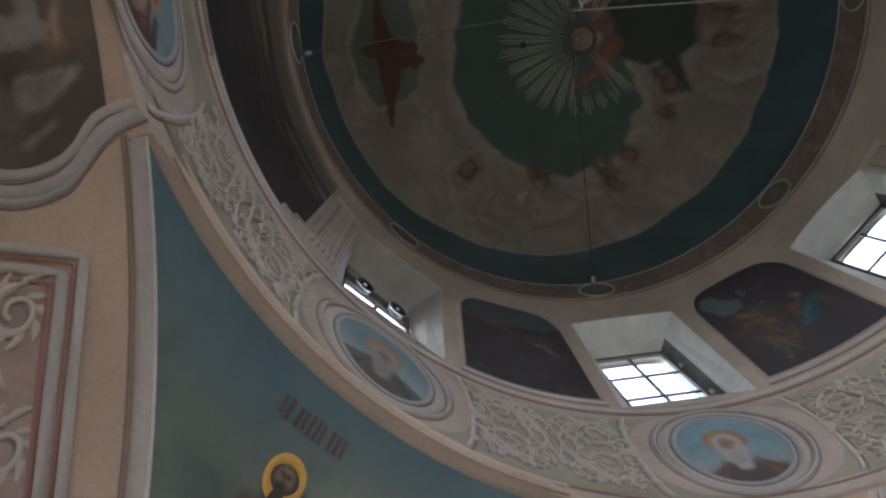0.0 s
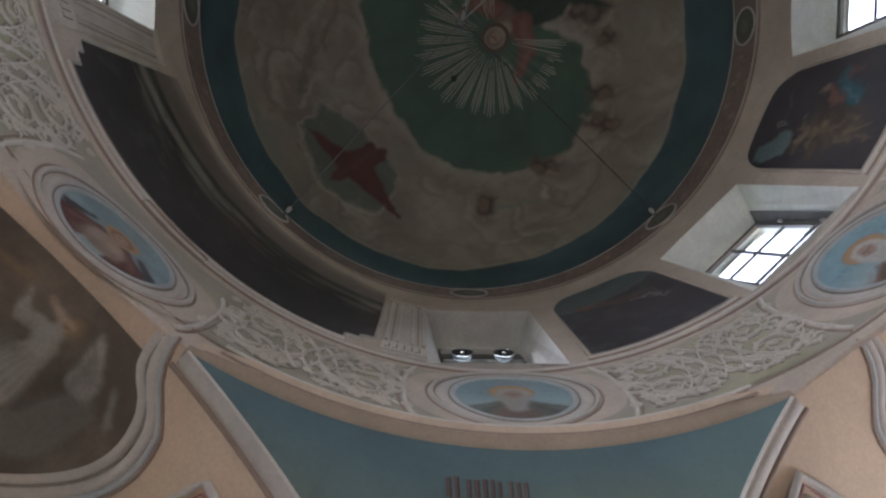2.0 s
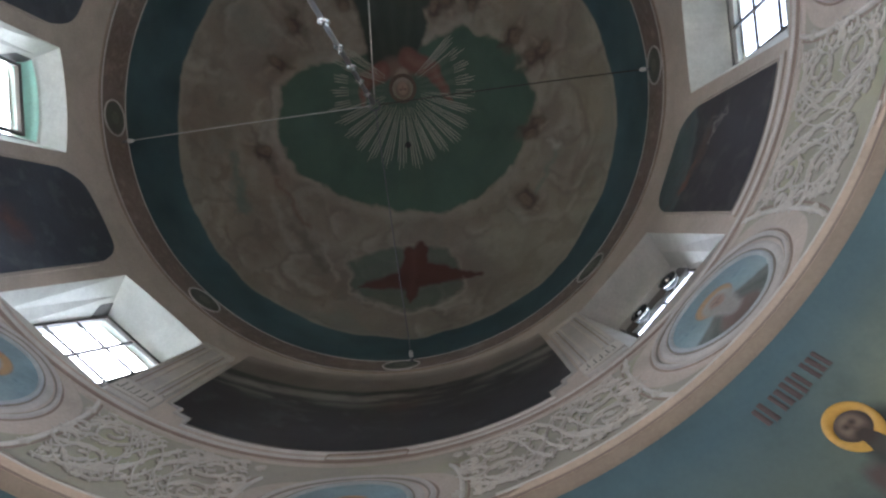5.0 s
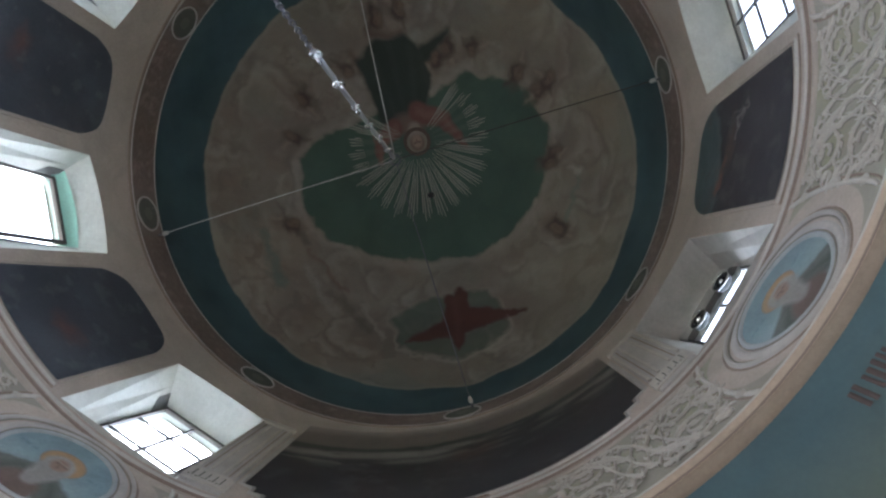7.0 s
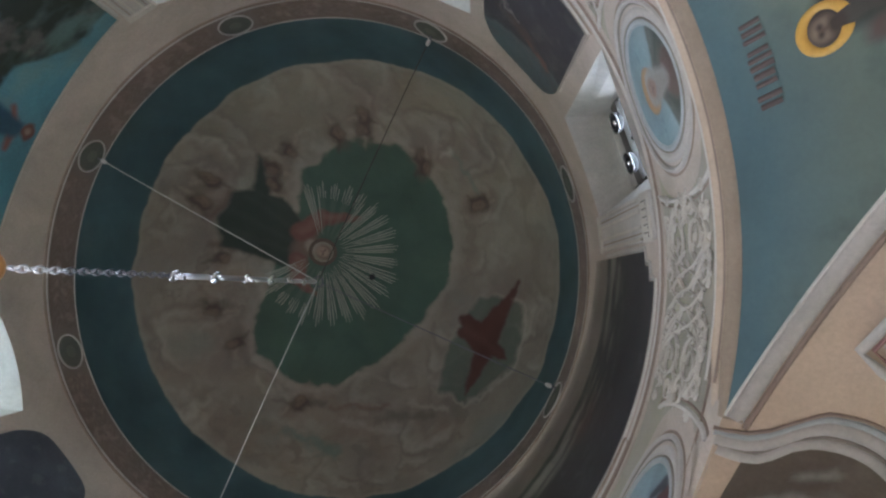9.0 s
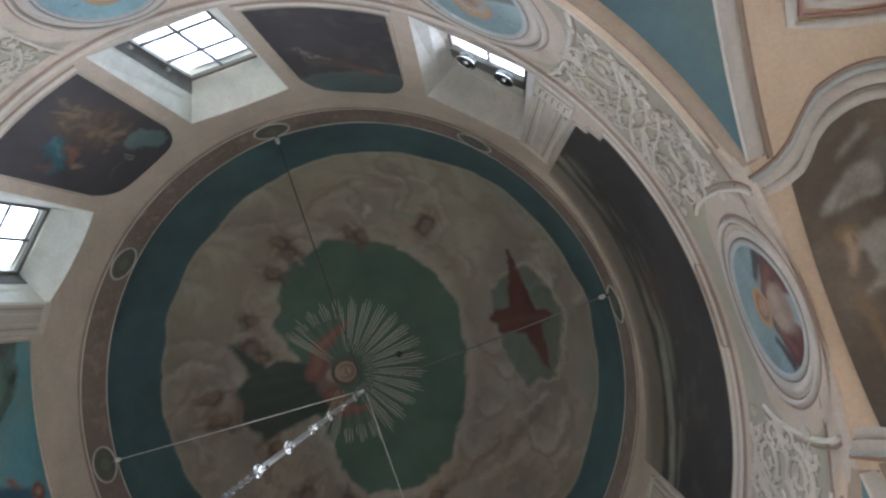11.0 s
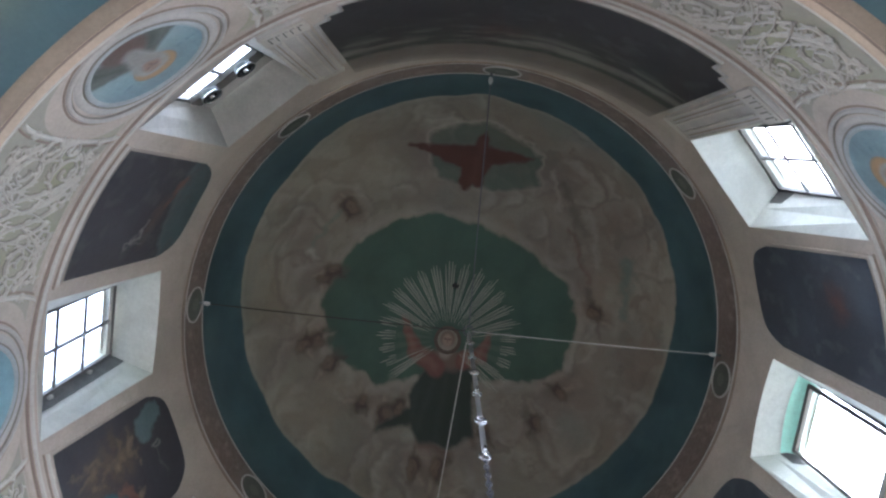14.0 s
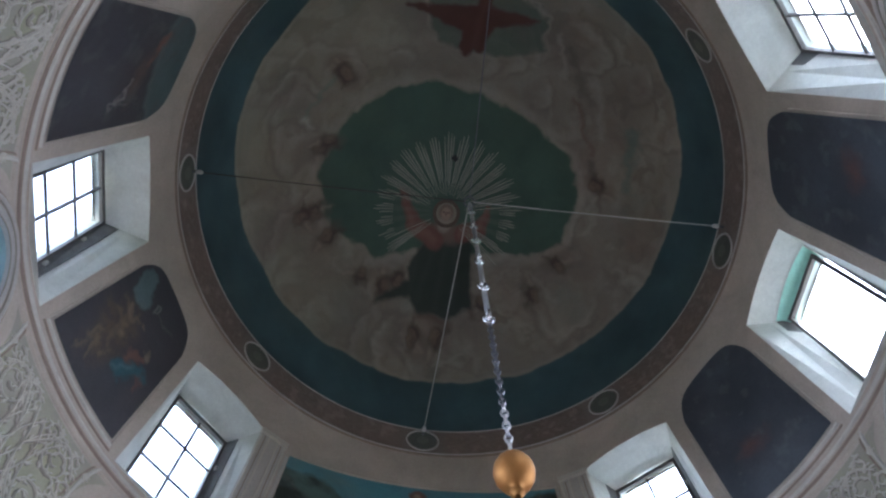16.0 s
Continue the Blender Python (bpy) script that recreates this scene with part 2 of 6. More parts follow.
# ---- dome ----
def build_dome():
    n, m = 900, 260
    a = np.linspace(0, 2 * math.pi, n, endpoint=False)[:, None]
    e = np.linspace(0, math.pi / 2, m)[None, :]
    x, y = DOME_R * np.cos(e) * np.cos(a), DOME_R * np.cos(e) * np.sin(a)
    z = DOME_Z + DOME_H * np.sin(e) + 0 * a
    P = np.stack([x, y, z + Z0], -1)
    wx, wy = x + 0.22 * (fbm(x, y, z, 2.2) - 0.5), y + 0.22 * (fbm(x + 9, y, z, 2.2) - 0.5)
    ang, rad = np.arctan2(y, x) + 0 * z, np.hypot(x, y)
    f1, f2 = fbm(x, y, z, 1.6), fbm(x + 5, y - 3, z, 2.7)
    g1, g2 = fbm(x, y, z, 9.0, 3), fbm(x + 4, y + 8, z, 9.0, 3)
    # dull clouds: broad drifting shades that run round the dome, turned over by a swirl
    qa, qr = ang + 0.5 * (f1 - 0.5), rad + 0.9 * (f2 - 0.5)
    drift = fbm(np.cos(qa) * 1.6, np.sin(qa) * 1.6, qr * 2.2, 1.1, 3)
    wisp = fbm(np.cos(qa) * 1.8 + 4, np.sin(qa) * 1.8, qr * 3.2, 1.3, 3)
    C = np.ones(P.shape) * np.array((0.288, 0.252, 0.203)) * (0.80 + 0.40 * fbm(x, y, z, 0.8, 3)[..., None])
    C = over(C, (0.37, 0.33, 0.26), np.clip((drift - 0.50) * 6, 0, 0.7))
    C = over(C, (0.185, 0.155, 0.125), np.clip((0.46 - wisp) * 5, 0, 0.6))
    C = over(C, (0.205, 0.225, 0.195), np.clip((fbm(x - 7, y, z, 1.1, 3) - 0.55) * 5, 0, 0.45))
    C = over(C, (0.25, 0.195, 0.15), np.clip((fbm(x + 11, y + 2, z, 1.5) - 0.52) * 4, 0, 0.5))
    C = over(C, (0.40, 0.36, 0.295), np.clip((wisp - 0.60) * 6, 0, 0.5) * np.clip((drift - 0.4) * 4, 0, 1))
    C = over(C, (0.285, 0.272, 0.195), 0.40 * np.clip(0.45 - 0.35 * y + 0.6 * (f1 - 0.5), 0, 1))
    # soft billows with a pale lit rim
    puff = random.Random(23)
    px, py = x + 0.55 * (fbm(x, y, z, 2.1) - 0.5), y + 0.55 * (fbm(x + 3, y + 6, z, 2.1) - 0.5)
    for k in range(80):
        pa, pr = puff.uniform(0, 2 * math.pi), puff.uniform(1.5, 2.8)
        cx, cy, sz = pr * math.cos(pa), pr * math.sin(pa), puff.uniform(0.12, 0.40)
        dd = ell(px, py, cx, cy, sz * puff.uniform(1.0, 1.9), sz, math.degrees(pa) + 90 + puff.uniform(-35, 35))
        lit = np.clip(0.5 + 0.9 * ((px - cx) * math.cos(pa + 0.7) + (py - cy) * math.sin(pa + 0.7)) / sz, 0, 1)
        al = puff.uniform(0.15, 1.0)
        C = over(C, (0.22, 0.185, 0.155), 0.55 * al * step(dd, 0.06) * (1 - lit))
        C = over(C, (0.43, 0.385, 0.315), al * np.exp(-(np.minimum(dd + 0.015, 0) / 0.07) ** 2) * step(dd, 0.03) * lit * lit * 0.6)
        C = over(C, (0.19, 0.165, 0.14), 0.60 * al * np.exp(-((dd - 0.04) / 0.035) ** 2) * lit)
    # creased pale and dark strokes beside the red form
    for x0, y0, x1, y1, wd, col in ((2.05, 1.05, 1.45, 1.35, 0.03, (0.43, 0.385, 0.31)), (1.9, 1.25, 1.2, 1.75, 0.035, (0.15, 0.12, 0.10)), (1.55, 1.65, 0.8, 2.0, 0.03, (0.40, 0.355, 0.29)),
                                   (0.9, 2.3, 0.1, 2.45, 0.06, (0.16, 0.22, 0.19)), (1.2, 1.55, 0.5, 1.95, 0.05, (0.20, 0.125, 0.10)), (0.35, 1.95, -0.25, 2.2, 0.05, (0.14, 0.115, 0.10)),
                                   (1.02, -1.86, 0.45, -2.22, 0.016, (0.15, 0.24, 0.19)), (0.42, -2.22, 0.30, -2.14, 0.05, (0.46, 0.42, 0.35)), (-1.7, 1.7, -1.5, 1.35, 0.03, (0.36, 0.32, 0.26))):
        C = over(C, col, 0.7 * step(stroke(wx + 0.12 * (g1 - 0.5), wy + 0.12 * (g2 - 0.5), x0, y0, x1, y1, wd, 0.5 * wd), 0.035))
    # green heaven with a cloudy edge
    HEAVEN = [(-0.49, -1.93), (-0.02, -1.88), (0.53, -1.60), (0.90, -1.11), (1.17, -0.45), (1.05, 0.20), (0.88, 0.78), (0.65, 1.20), (0.28, 1.69), (-0.12, 1.86),
              (-0.94, 1.80), (-1.20, 1.40), (-1.30, 1.0), (-1.42, 0.4), (-1.42, -0.3), (-1.55, -1.0), (-1.20, -1.62), (-0.90, -1.80)]
    d = poly(x, y, HEAVEN) + 0.22 * (fbm(x, y, z, 3.2, 3) - 0.5) + 0.05 * (g1 - 0.5)
    C = over(C, (0.41, 0.355, 0.285), 0.55 * step(np.abs(d - 0.07) - 0.05, 0.06))
    green = np.array((0.076, 0.126, 0.094)) * (0.75 + 0.5 * f1[..., None])
    m1 = step(d, 0.025)[..., None]
    C = C * (1 - m1) + green * m1
    # winged cherub heads, dim and brown
    heads = ((-0.95, -1.95), (-1.00, -2.12), (-1.25, -1.74), (-1.79, -1.20), (-1.95, -0.80), (-1.90, -0.60), (-2.52, -0.30), (-2.50, 0.04), (-1.99, 0.71), (-1.71, 1.45), (-1.22, 1.76), (0.03, 2.09), (-0.02, -1.97), (0.10, -1.87), (1.10, -1.72))
    hx, hy = x + 0.10 * (fbm(x, y, z, 2.6) - 0.5) + 0.10 * (g1 - 0.5), y + 0.10 * (fbm(x + 9, y, z, 2.6) - 0.5) + 0.10 * (g2 - 0.5)
    for k, (cx, cy) in enumerate(heads):
        big = 1.35 if cx > 1.0 else 1.0
        q = 70.0 * k
        qx, qy = math.cos(radians(q)), math.sin(radians(q))
        C = over(C, (0.145, 0.105, 0.08), 0.65 * step(ell(hx, hy, cx + 0.03 * qx, cy + 0.03 * qy, 0.19 * big, 0.12 * big, q + 70), 0.06))
        for j in (-1, 1):
            ex, ey = cx + 0.23 * math.cos(radians(q + 65 * j)), cy + 0.23 * math.sin(radians(q + 65 * j))
            C = over(C, (0.36, 0.30, 0.235) if j > 0 else (0.095, 0.070, 0.055), 0.75 * step(stroke(hx, hy, cx, cy, ex, ey, 0.045, 0.012), 0.03))
        C = over(C, (0.090, 0.062, 0.048), 0.85 * step(ell(hx, hy, cx + 0.02 * qx, cy + 0.02 * qy, 0.105 * big, 0.095 * big), 0.03))
        C = over(C, (0.235, 0.165, 0.12), 0.75 * step(ell(hx, hy, cx - 0.012 * qx, cy - 0.012 * qy, 0.066 * big, 0.058 * big), 0.025))
        for j in (-1, 1):
            C = over(C, (0.12, 0.08, 0.06), 0.8 * step(ell(hx, hy, cx - 0.026 * qy * j, cy + 0.026 * qx * j, 0.016, 0.011, q + 90), 0.010))
    # red-cloaked winged form on a green gap
    GAP = [(1.80, 0.95), (2.22, 0.85), (2.48, 0.35), (2.54, 0.0), (2.44, -0.50), (2.30, -0.74), (1.95, -0.64), (1.72, -0.52), (1.66, -0.22), (1.62, 0.30), (1.68, 0.62)]
    sx, sy = x + 0.10 * (fbm(x, y, z, 4.0) - 0.5), y + 0.10 * (fbm(x + 9, y, z, 4.0) - 0.5)
    gap = poly(sx, sy, GAP) + 0.10 * (g1 - 0.5)
    C = over(C, (0.44, 0.395, 0.32), 0.65 * step(np.abs(gap - 0.03) - 0.022, 0.025) * np.clip((x - 1.75) * 3, 0.25, 1))
    C = over(C, (0.100, 0.134, 0.106), 0.8 * step(gap, 0.035) * np.clip(0.55 + 0.9 * f2, 0, 1))
    star = np.full(x.shape, 1e9)
    for x0, y0, x1, y1, w0, w1 in ((2.06, -0.10, 2.13, -0.95, 0.17, 0.008), (2.10, 0.05, 2.17, 0.76, 0.16, 0.008), (2.05, 0.0, 1.68, -0.10, 0.20, 0.11), (2.05, 0.02, 1.70, 0.08, 0.20, 0.08), (2.1, 0.0, 2.44, 0.03, 0.18, 0.02)):
        star = np.minimum(star, stroke(sx, sy, x0, y0, x1, y1, w0, w1))
    star = star + 0.08 * (g2 - 0.5)
    C = over(C, (0.110, 0.045, 0.036), step(star, 0.025))
    C = over(C, (0.085, 0.034, 0.030), 0.7 * step(stroke(sx, sy, 2.25, -0.5, 2.05, 0.45, 0.05, 0.03), 0.06) * step(star, 0.02))
    C = over(C, (0.155, 0.072, 0.055), 0.6 * step(stroke(sx, sy, 1.72, 0.0, 2.30, 0.02, 0.05, 0.03), 0.05) * step(star, 0.02))
    # seated form: dark robe, red arms, pale head
    ROBE = [(-1.32, -0.28), (-1.71, -0.49), (-2.02, -0.45), (-2.24, -0.26), (-2.28, 0.20), (-2.10, 0.58), (-1.70, 0.50), (-1.36, 0.48), (-1.03, 0.46), (-1.08, 0.20), (-1.25, 0.0)]
    ux, uy = x + 0.09 * (fbm(x, y, z, 4.0) - 0.5) + 0.04 * (g1 - 0.5), y + 0.09 * (fbm(x + 9, y, z, 4.0) - 0.5) + 0.04 * (g2 - 0.5)
    robe = np.minimum(poly(ux, uy, ROBE), stroke(ux, uy, -1.98, -0.45, -2.13, -0.88, 0.10, 0.025))
    C = over(C, (0.115, 0.055, 0.045), 0.7 * step(stroke(ux, uy, -2.26, -0.22, -2.34, 0.25, 0.07, 0.05), 0.05))
    C = over(C, (0.115, 0.055, 0.045), 0.7 * step(stroke(ux, uy, -1.98, 0.50, -2.18, 0.58, 0.07, 0.03), 0.05))
    C = over(C, np.array((0.046, 0.060, 0.048)), step(robe, 0.03))
    for x0, y0, x1, y1 in ((-1.35, -0.12, -2.10, -0.28), (-1.40, 0.05, -2.18, 0.02), (-1.30, 0.22, -2.10, 0.30), (-1.6, -0.40, -2.0, -0.40)):
        C = over(C, (0.070, 0.084, 0.068), 0.6 * step(stroke(ux, uy, x0, y0, x1, y1, 0.010, 0.03), 0.06) * step(robe + 0.03, 0.03))
    C = over(C, (0.225, 0.145, 0.115), 0.9 * step(ell(ux, uy, -1.17, 0.02, 0.16, 0.28), 0.05))
    for pts, wd in ((((-1.30, -0.12), (-1.07, -0.50), (-0.78, -0.66), (-0.60, -0.73)), (0.15, 0.115, 0.06, 0.035)), (((-1.14, 0.30), (-1.02, 0.56), (-0.84, 0.62), (-0.69, 0.64)), (0.13, 0.11, 0.065, 0.035))):
        for (p0, p1, w0, w1) in zip(pts, pts[1:], wd, wd[1:]):
            C = over(C, (0.205, 0.095, 0.074), step(stroke(ux, uy, *p0, *p1, w0, w1), 0.03))
            C = over(C, (0.28, 0.155, 0.12), 0.6 * step(stroke(ux, uy + 0.02, *p0, *p1, 0.4 * w0, 0.4 * w1), 0.03))
    C = over(C, (0.35, 0.29, 0.225), 0.8 * step(ell(x, y, -0.87, 0.0, 0.19, 0.19), 0.02))
    C = over(C, (0.36, 0.30, 0.24), step(ell(ux, uy, -1.02, 0.0, 0.15, 0.10), 0.03))
    C = over(C, (0.20, 0.135, 0.10), 0.8 * step(ell(x, y, -0.85, 0.0, 0.125, 0.115), 0.02))
    C = over(C, (0.40, 0.285, 0.215), step(ell(x, y, -0.88, 0.0, 0.095, 0.075), 0.02))
    for sgn in (-1, 1):
        C = over(C, (0.14, 0.09, 0.07), step(ell(x, y, -0.86, 0.033 * sgn, 0.014, 0.024), 0.010))
    C = over(C, (0.22, 0.13, 0.10), step(stroke(x, y, -0.87, 0.0, -0.91, 0.0, 0.008), 0.010))
    C = over(C, (0.012, 0.012, 0.012), step(np.hypot(x, y) - 0.045, 0.012))
    # faint pale glow of the painted ray bundles
    hr, ha = np.hypot(x + 0.87, y), np.arctan2(y, x + 0.87)
    fan = np.clip(0.5 - 1.4 * np.cos(ha * 30), 0, 1) * step(hr - 1.04 - 0.14 * np.cos(ha), 0.06) * step(0.26 - hr, 0.05) * step(0.85 - np.abs((ha + 2 * math.pi) % (2 * math.pi) - math.pi), 0.03)
    C = over(C, (0.30, 0.31, 0.25), 0.14 * fan * step(robe * -1 + 0.0, 0.05) * step(d, 0.03))
    # blue border of the sky
    edge = 1.05 + 0.17 * (fbm(x, y, 0.0, 2.1, 4) - 0.5) + 0.008 * np.sin(a * 23)
    C = over(C, (0.40, 0.35, 0.285), 0.35 * step(np.abs(z - edge - 0.03) - 0.03, 0.025))
    blue = np.array((0.064, 0.112, 0.125)) * (0.62 + 0.76 * fbm(x, y, z, 1.8)[..., None])
    m2 = step(z - edge, 0.014)[..., None]
    C = C * (1 - m2) + blue * m2
    ob = painted("dome", P, C, M_FRESCO, wrap=True)
    tagged(ob, "painted dome with clouds round a green heaven", "dome", kind="structure")
    return ob


dome = build_dome()


def dome_strip(pts, widths, inward):
    """A thin painted strip on the dome along plan points."""
    V, F = [], []
    for i, (p, w) in enumerate(zip(pts, widths)):
        a, b = pts[max(i - 1, 0)], pts[min(i + 1, len(pts) - 1)]
        d = Vector((b[0] - a[0], b[1] - a[1])).normalized()
        for s in (-1, 1):
            x, y = p[0] - s * d.y * w / 2, p[1] + s * d.x * w / 2
            V.append((x, y, float(dome_z(x, y, inward))))
    for i in range(len(pts) - 1):
        F.append((2 * i, 2 * i + 1, 2 * i + 3, 2 * i + 2))
    return V, F


HALO = (-0.87, 0.0)
rng = random.Random(4)
RV, RF = [], []
for k in range(30):
    for j in range(4):
        w = 2 * math.pi * (k + 0.5 + 0.19 * (j - 1.5)) / 30 + rng.uniform(-0.006, 0.006)
        if abs((w % (2 * math.pi)) - math.pi) < 0.82:
            continue
        r0 = 0.27 + 0.14 * (j in (1, 2)) + rng.uniform(0, 0.1)
        if -2.05 < math.remainder(w, 2 * math.pi) < -1.35 or 1.30 < math.remainder(w, 2 * math.pi) < 1.85:
            r0 = 0.84
        r1 = 1.03 + 0.14 * math.cos(w) + 0.09 * math.sin(j / 3 * math.pi) + rng.uniform(-0.05, 0.05)
        pts = [(HALO[0] + r * math.cos(w), HALO[1] + r * math.sin(w)) for r in np.linspace(r0, r1, 5)]
        v, f = dome_strip(pts, [0.007, 0.010, 0.013, 0.017, 0.008], 0.006)
        RF += [tuple(q + len(RV) for q in face) for face in f]
        RV += v
rays = obj("sun_rays", pydata("sun_rays", RV, RF), M_RAY, dome, "pale painted rays round a halo")
ring = [(HALO[0] + 0.19 * math.cos(w), HALO[1] + 0.19 * math.sin(w)) for w in np.linspace(0, 2 * math.pi, 41)]
v, f = dome_strip(ring, [0.055] * 41, 0.008)
obj("hole", pydata("hole", [(0.05 * math.cos(w), 0.05 * math.sin(w), float(dome_z(0.05, 0, 0.012))) for w in np.linspace(0, 2 * math.pi, 20, endpoint=False)], [tuple(range(20))]), M_BLACK, dome, "small black hole at the top")
obj("halo", pydata("halo", v, f), M_HALO, dome, "brown ring of a halo")


# ---- drum wall ----
WINDOWS = {-45: 9.3, -90: 9.8, -135: 9.8, 45: 9.8, 90: 9.8, 135: 9.8}
WIN_TOP, WIN_BOT, WIN_RISE = -0.92, -2.5, 0.11
DRUM_LOW = -3.78
OUT_R = 3.64
GLASS_D, GLASS_W, GLASS_TOP = 3.53, 0.38, -1.0


def window_at(phi):
    for c, h in WINDOWS.items():
        u = (phi - c + 180) % 360 - 180
        if abs(u) <= h + 1e-6:
            return u / h
    return None


def build_drum():
    cuts = set(np.arange(0, 360, 1.5).tolist())
    for c, h in WINDOWS.items():
        cuts |= {(c - h) % 360, (c + h) % 360}
    cuts = sorted(cuts)
    V, F = [], []

    known = {}

    def vert(p, zz):
        key = (round(p % 360, 4), round(zz, 4))
        if key not in known:
            known[key] = len(V)
            V.append(on_wall(p, zz))
        return known[key]

    def column(p0, p1, zs0, zs1):
        for j in range(len(zs0) - 1):
            F.append((vert(p0, zs0[j]), vert(p0, zs0[j + 1]), vert(p1, zs1[j + 1]), vert(p1, zs1[j])))

    for i, p in enumerate(cuts):
        q = cuts[(i + 1) % len(cuts)]
        q = q if q > p else q + 360
        mid = window_at((p + q) / 2)
        if mid is None:
            column(p, q, (DRUM_LOW, -2.6, WIN_TOP, DOME_Z), (DRUM_LOW, -2.6, WIN_TOP, DOME_Z))
        else:
            u0 = window_at(p + 1e-7) or -1.0
            u1 = window_at(q - 1e-7) or 1.0
            t0, t1 = (WIN_TOP + WIN_RISE * (1 - u * u) for u in (u0, u1))
            column(p, q, (DRUM_LOW, -2.6, WIN_BOT), (DRUM_LOW, -2.6, WIN_BOT))
            column(p, q, (t0, DOME_Z), (t1, DOME_Z))
    ob = obj("wall_drum", pydata("wall_drum", V, F), M_CREAM)
    tagged(ob, "cream plastered wall of the round drum", "wall", kind="structure")
    # outer face, open at the windows
    V.clear(), F.clear()
    half = math.degrees(math.asin(GLASS_W / OUT_R))
    outs = set(np.arange(0, 360, 3.0).tolist())
    for c in WINDOWS:
        outs |= {(c - half) % 360, (c + half) % 360}
    outs = sorted(outs)
    for i, p in enumerate(outs):
        q = outs[(i + 1) % len(outs)]
        q = q if q > p else q + 360
        spans = [(-3.2, 0.6)]
        if any(abs(((p + q) / 2 - c + 180) % 360 - 180) < half for c in WINDOWS):
            spans = [(-3.2, WIN_BOT), (GLASS_TOP, 0.6)]
        for z0, z1 in spans:
            b = len(V)
            for w in (p, q):
                for zz in (z0, z1):
                    V.append((OUT_R * math.cos(radians(w)), OUT_R * math.sin(radians(w)), zz + Z0))
            F.append((b, b + 1, b + 3, b + 2))
    tagged(obj("wall_drum_outside", pydata("wall_drum_outside", V, F), M_CREAM), "plastered outside of the drum", "wall", kind="structure")
    # Unseen shell added over the dome to keep sky light out.
    n, m = 48, 14
    a, e = np.meshgrid(np.linspace(0, 2 * math.pi, n, endpoint=False), np.linspace(0, math.pi / 2, m), indexing="ij")
    P = np.stack([OUT_R * np.cos(e) * np.cos(a), OUT_R * np.cos(e) * np.sin(a), Z0 + 0.6 + 3.2 * np.sin(e)], -1)
    tagged(obj("dome_outer_shell", pydata("dome_outer_shell", P.reshape(-1, 3), grid_faces(n, m, True)), M_ROOF), "added unseen shell over the dome, blocks sky light", "roof", kind="structure")


build_drum()


# ---- windows of the drum ----
def axes(phi):
    n = Vector((math.cos(radians(phi)), math.sin(radians(phi)), 0))
    return n, Vector((-n.y, n.x, 0))


def box_mesh(name, c, sx, sy, sz, bevel=0.004):
    """A bevelled bar; c in the bar's own frame."""
    bm = bmesh.new()
    bmesh.ops.create_cube(bm, size=1.0, matrix=Matrix.Translation(c) @ Matrix.Diagonal((sx, sy, sz, 1)))
    if bevel:
        bmesh.ops.bevel(bm, geom=bm.edges[:], offset=bevel, segments=1, affect="EDGES")
    me = bpy.data.meshes.new(name)
    bm.to_mesh(me)
    bm.free()
    return me


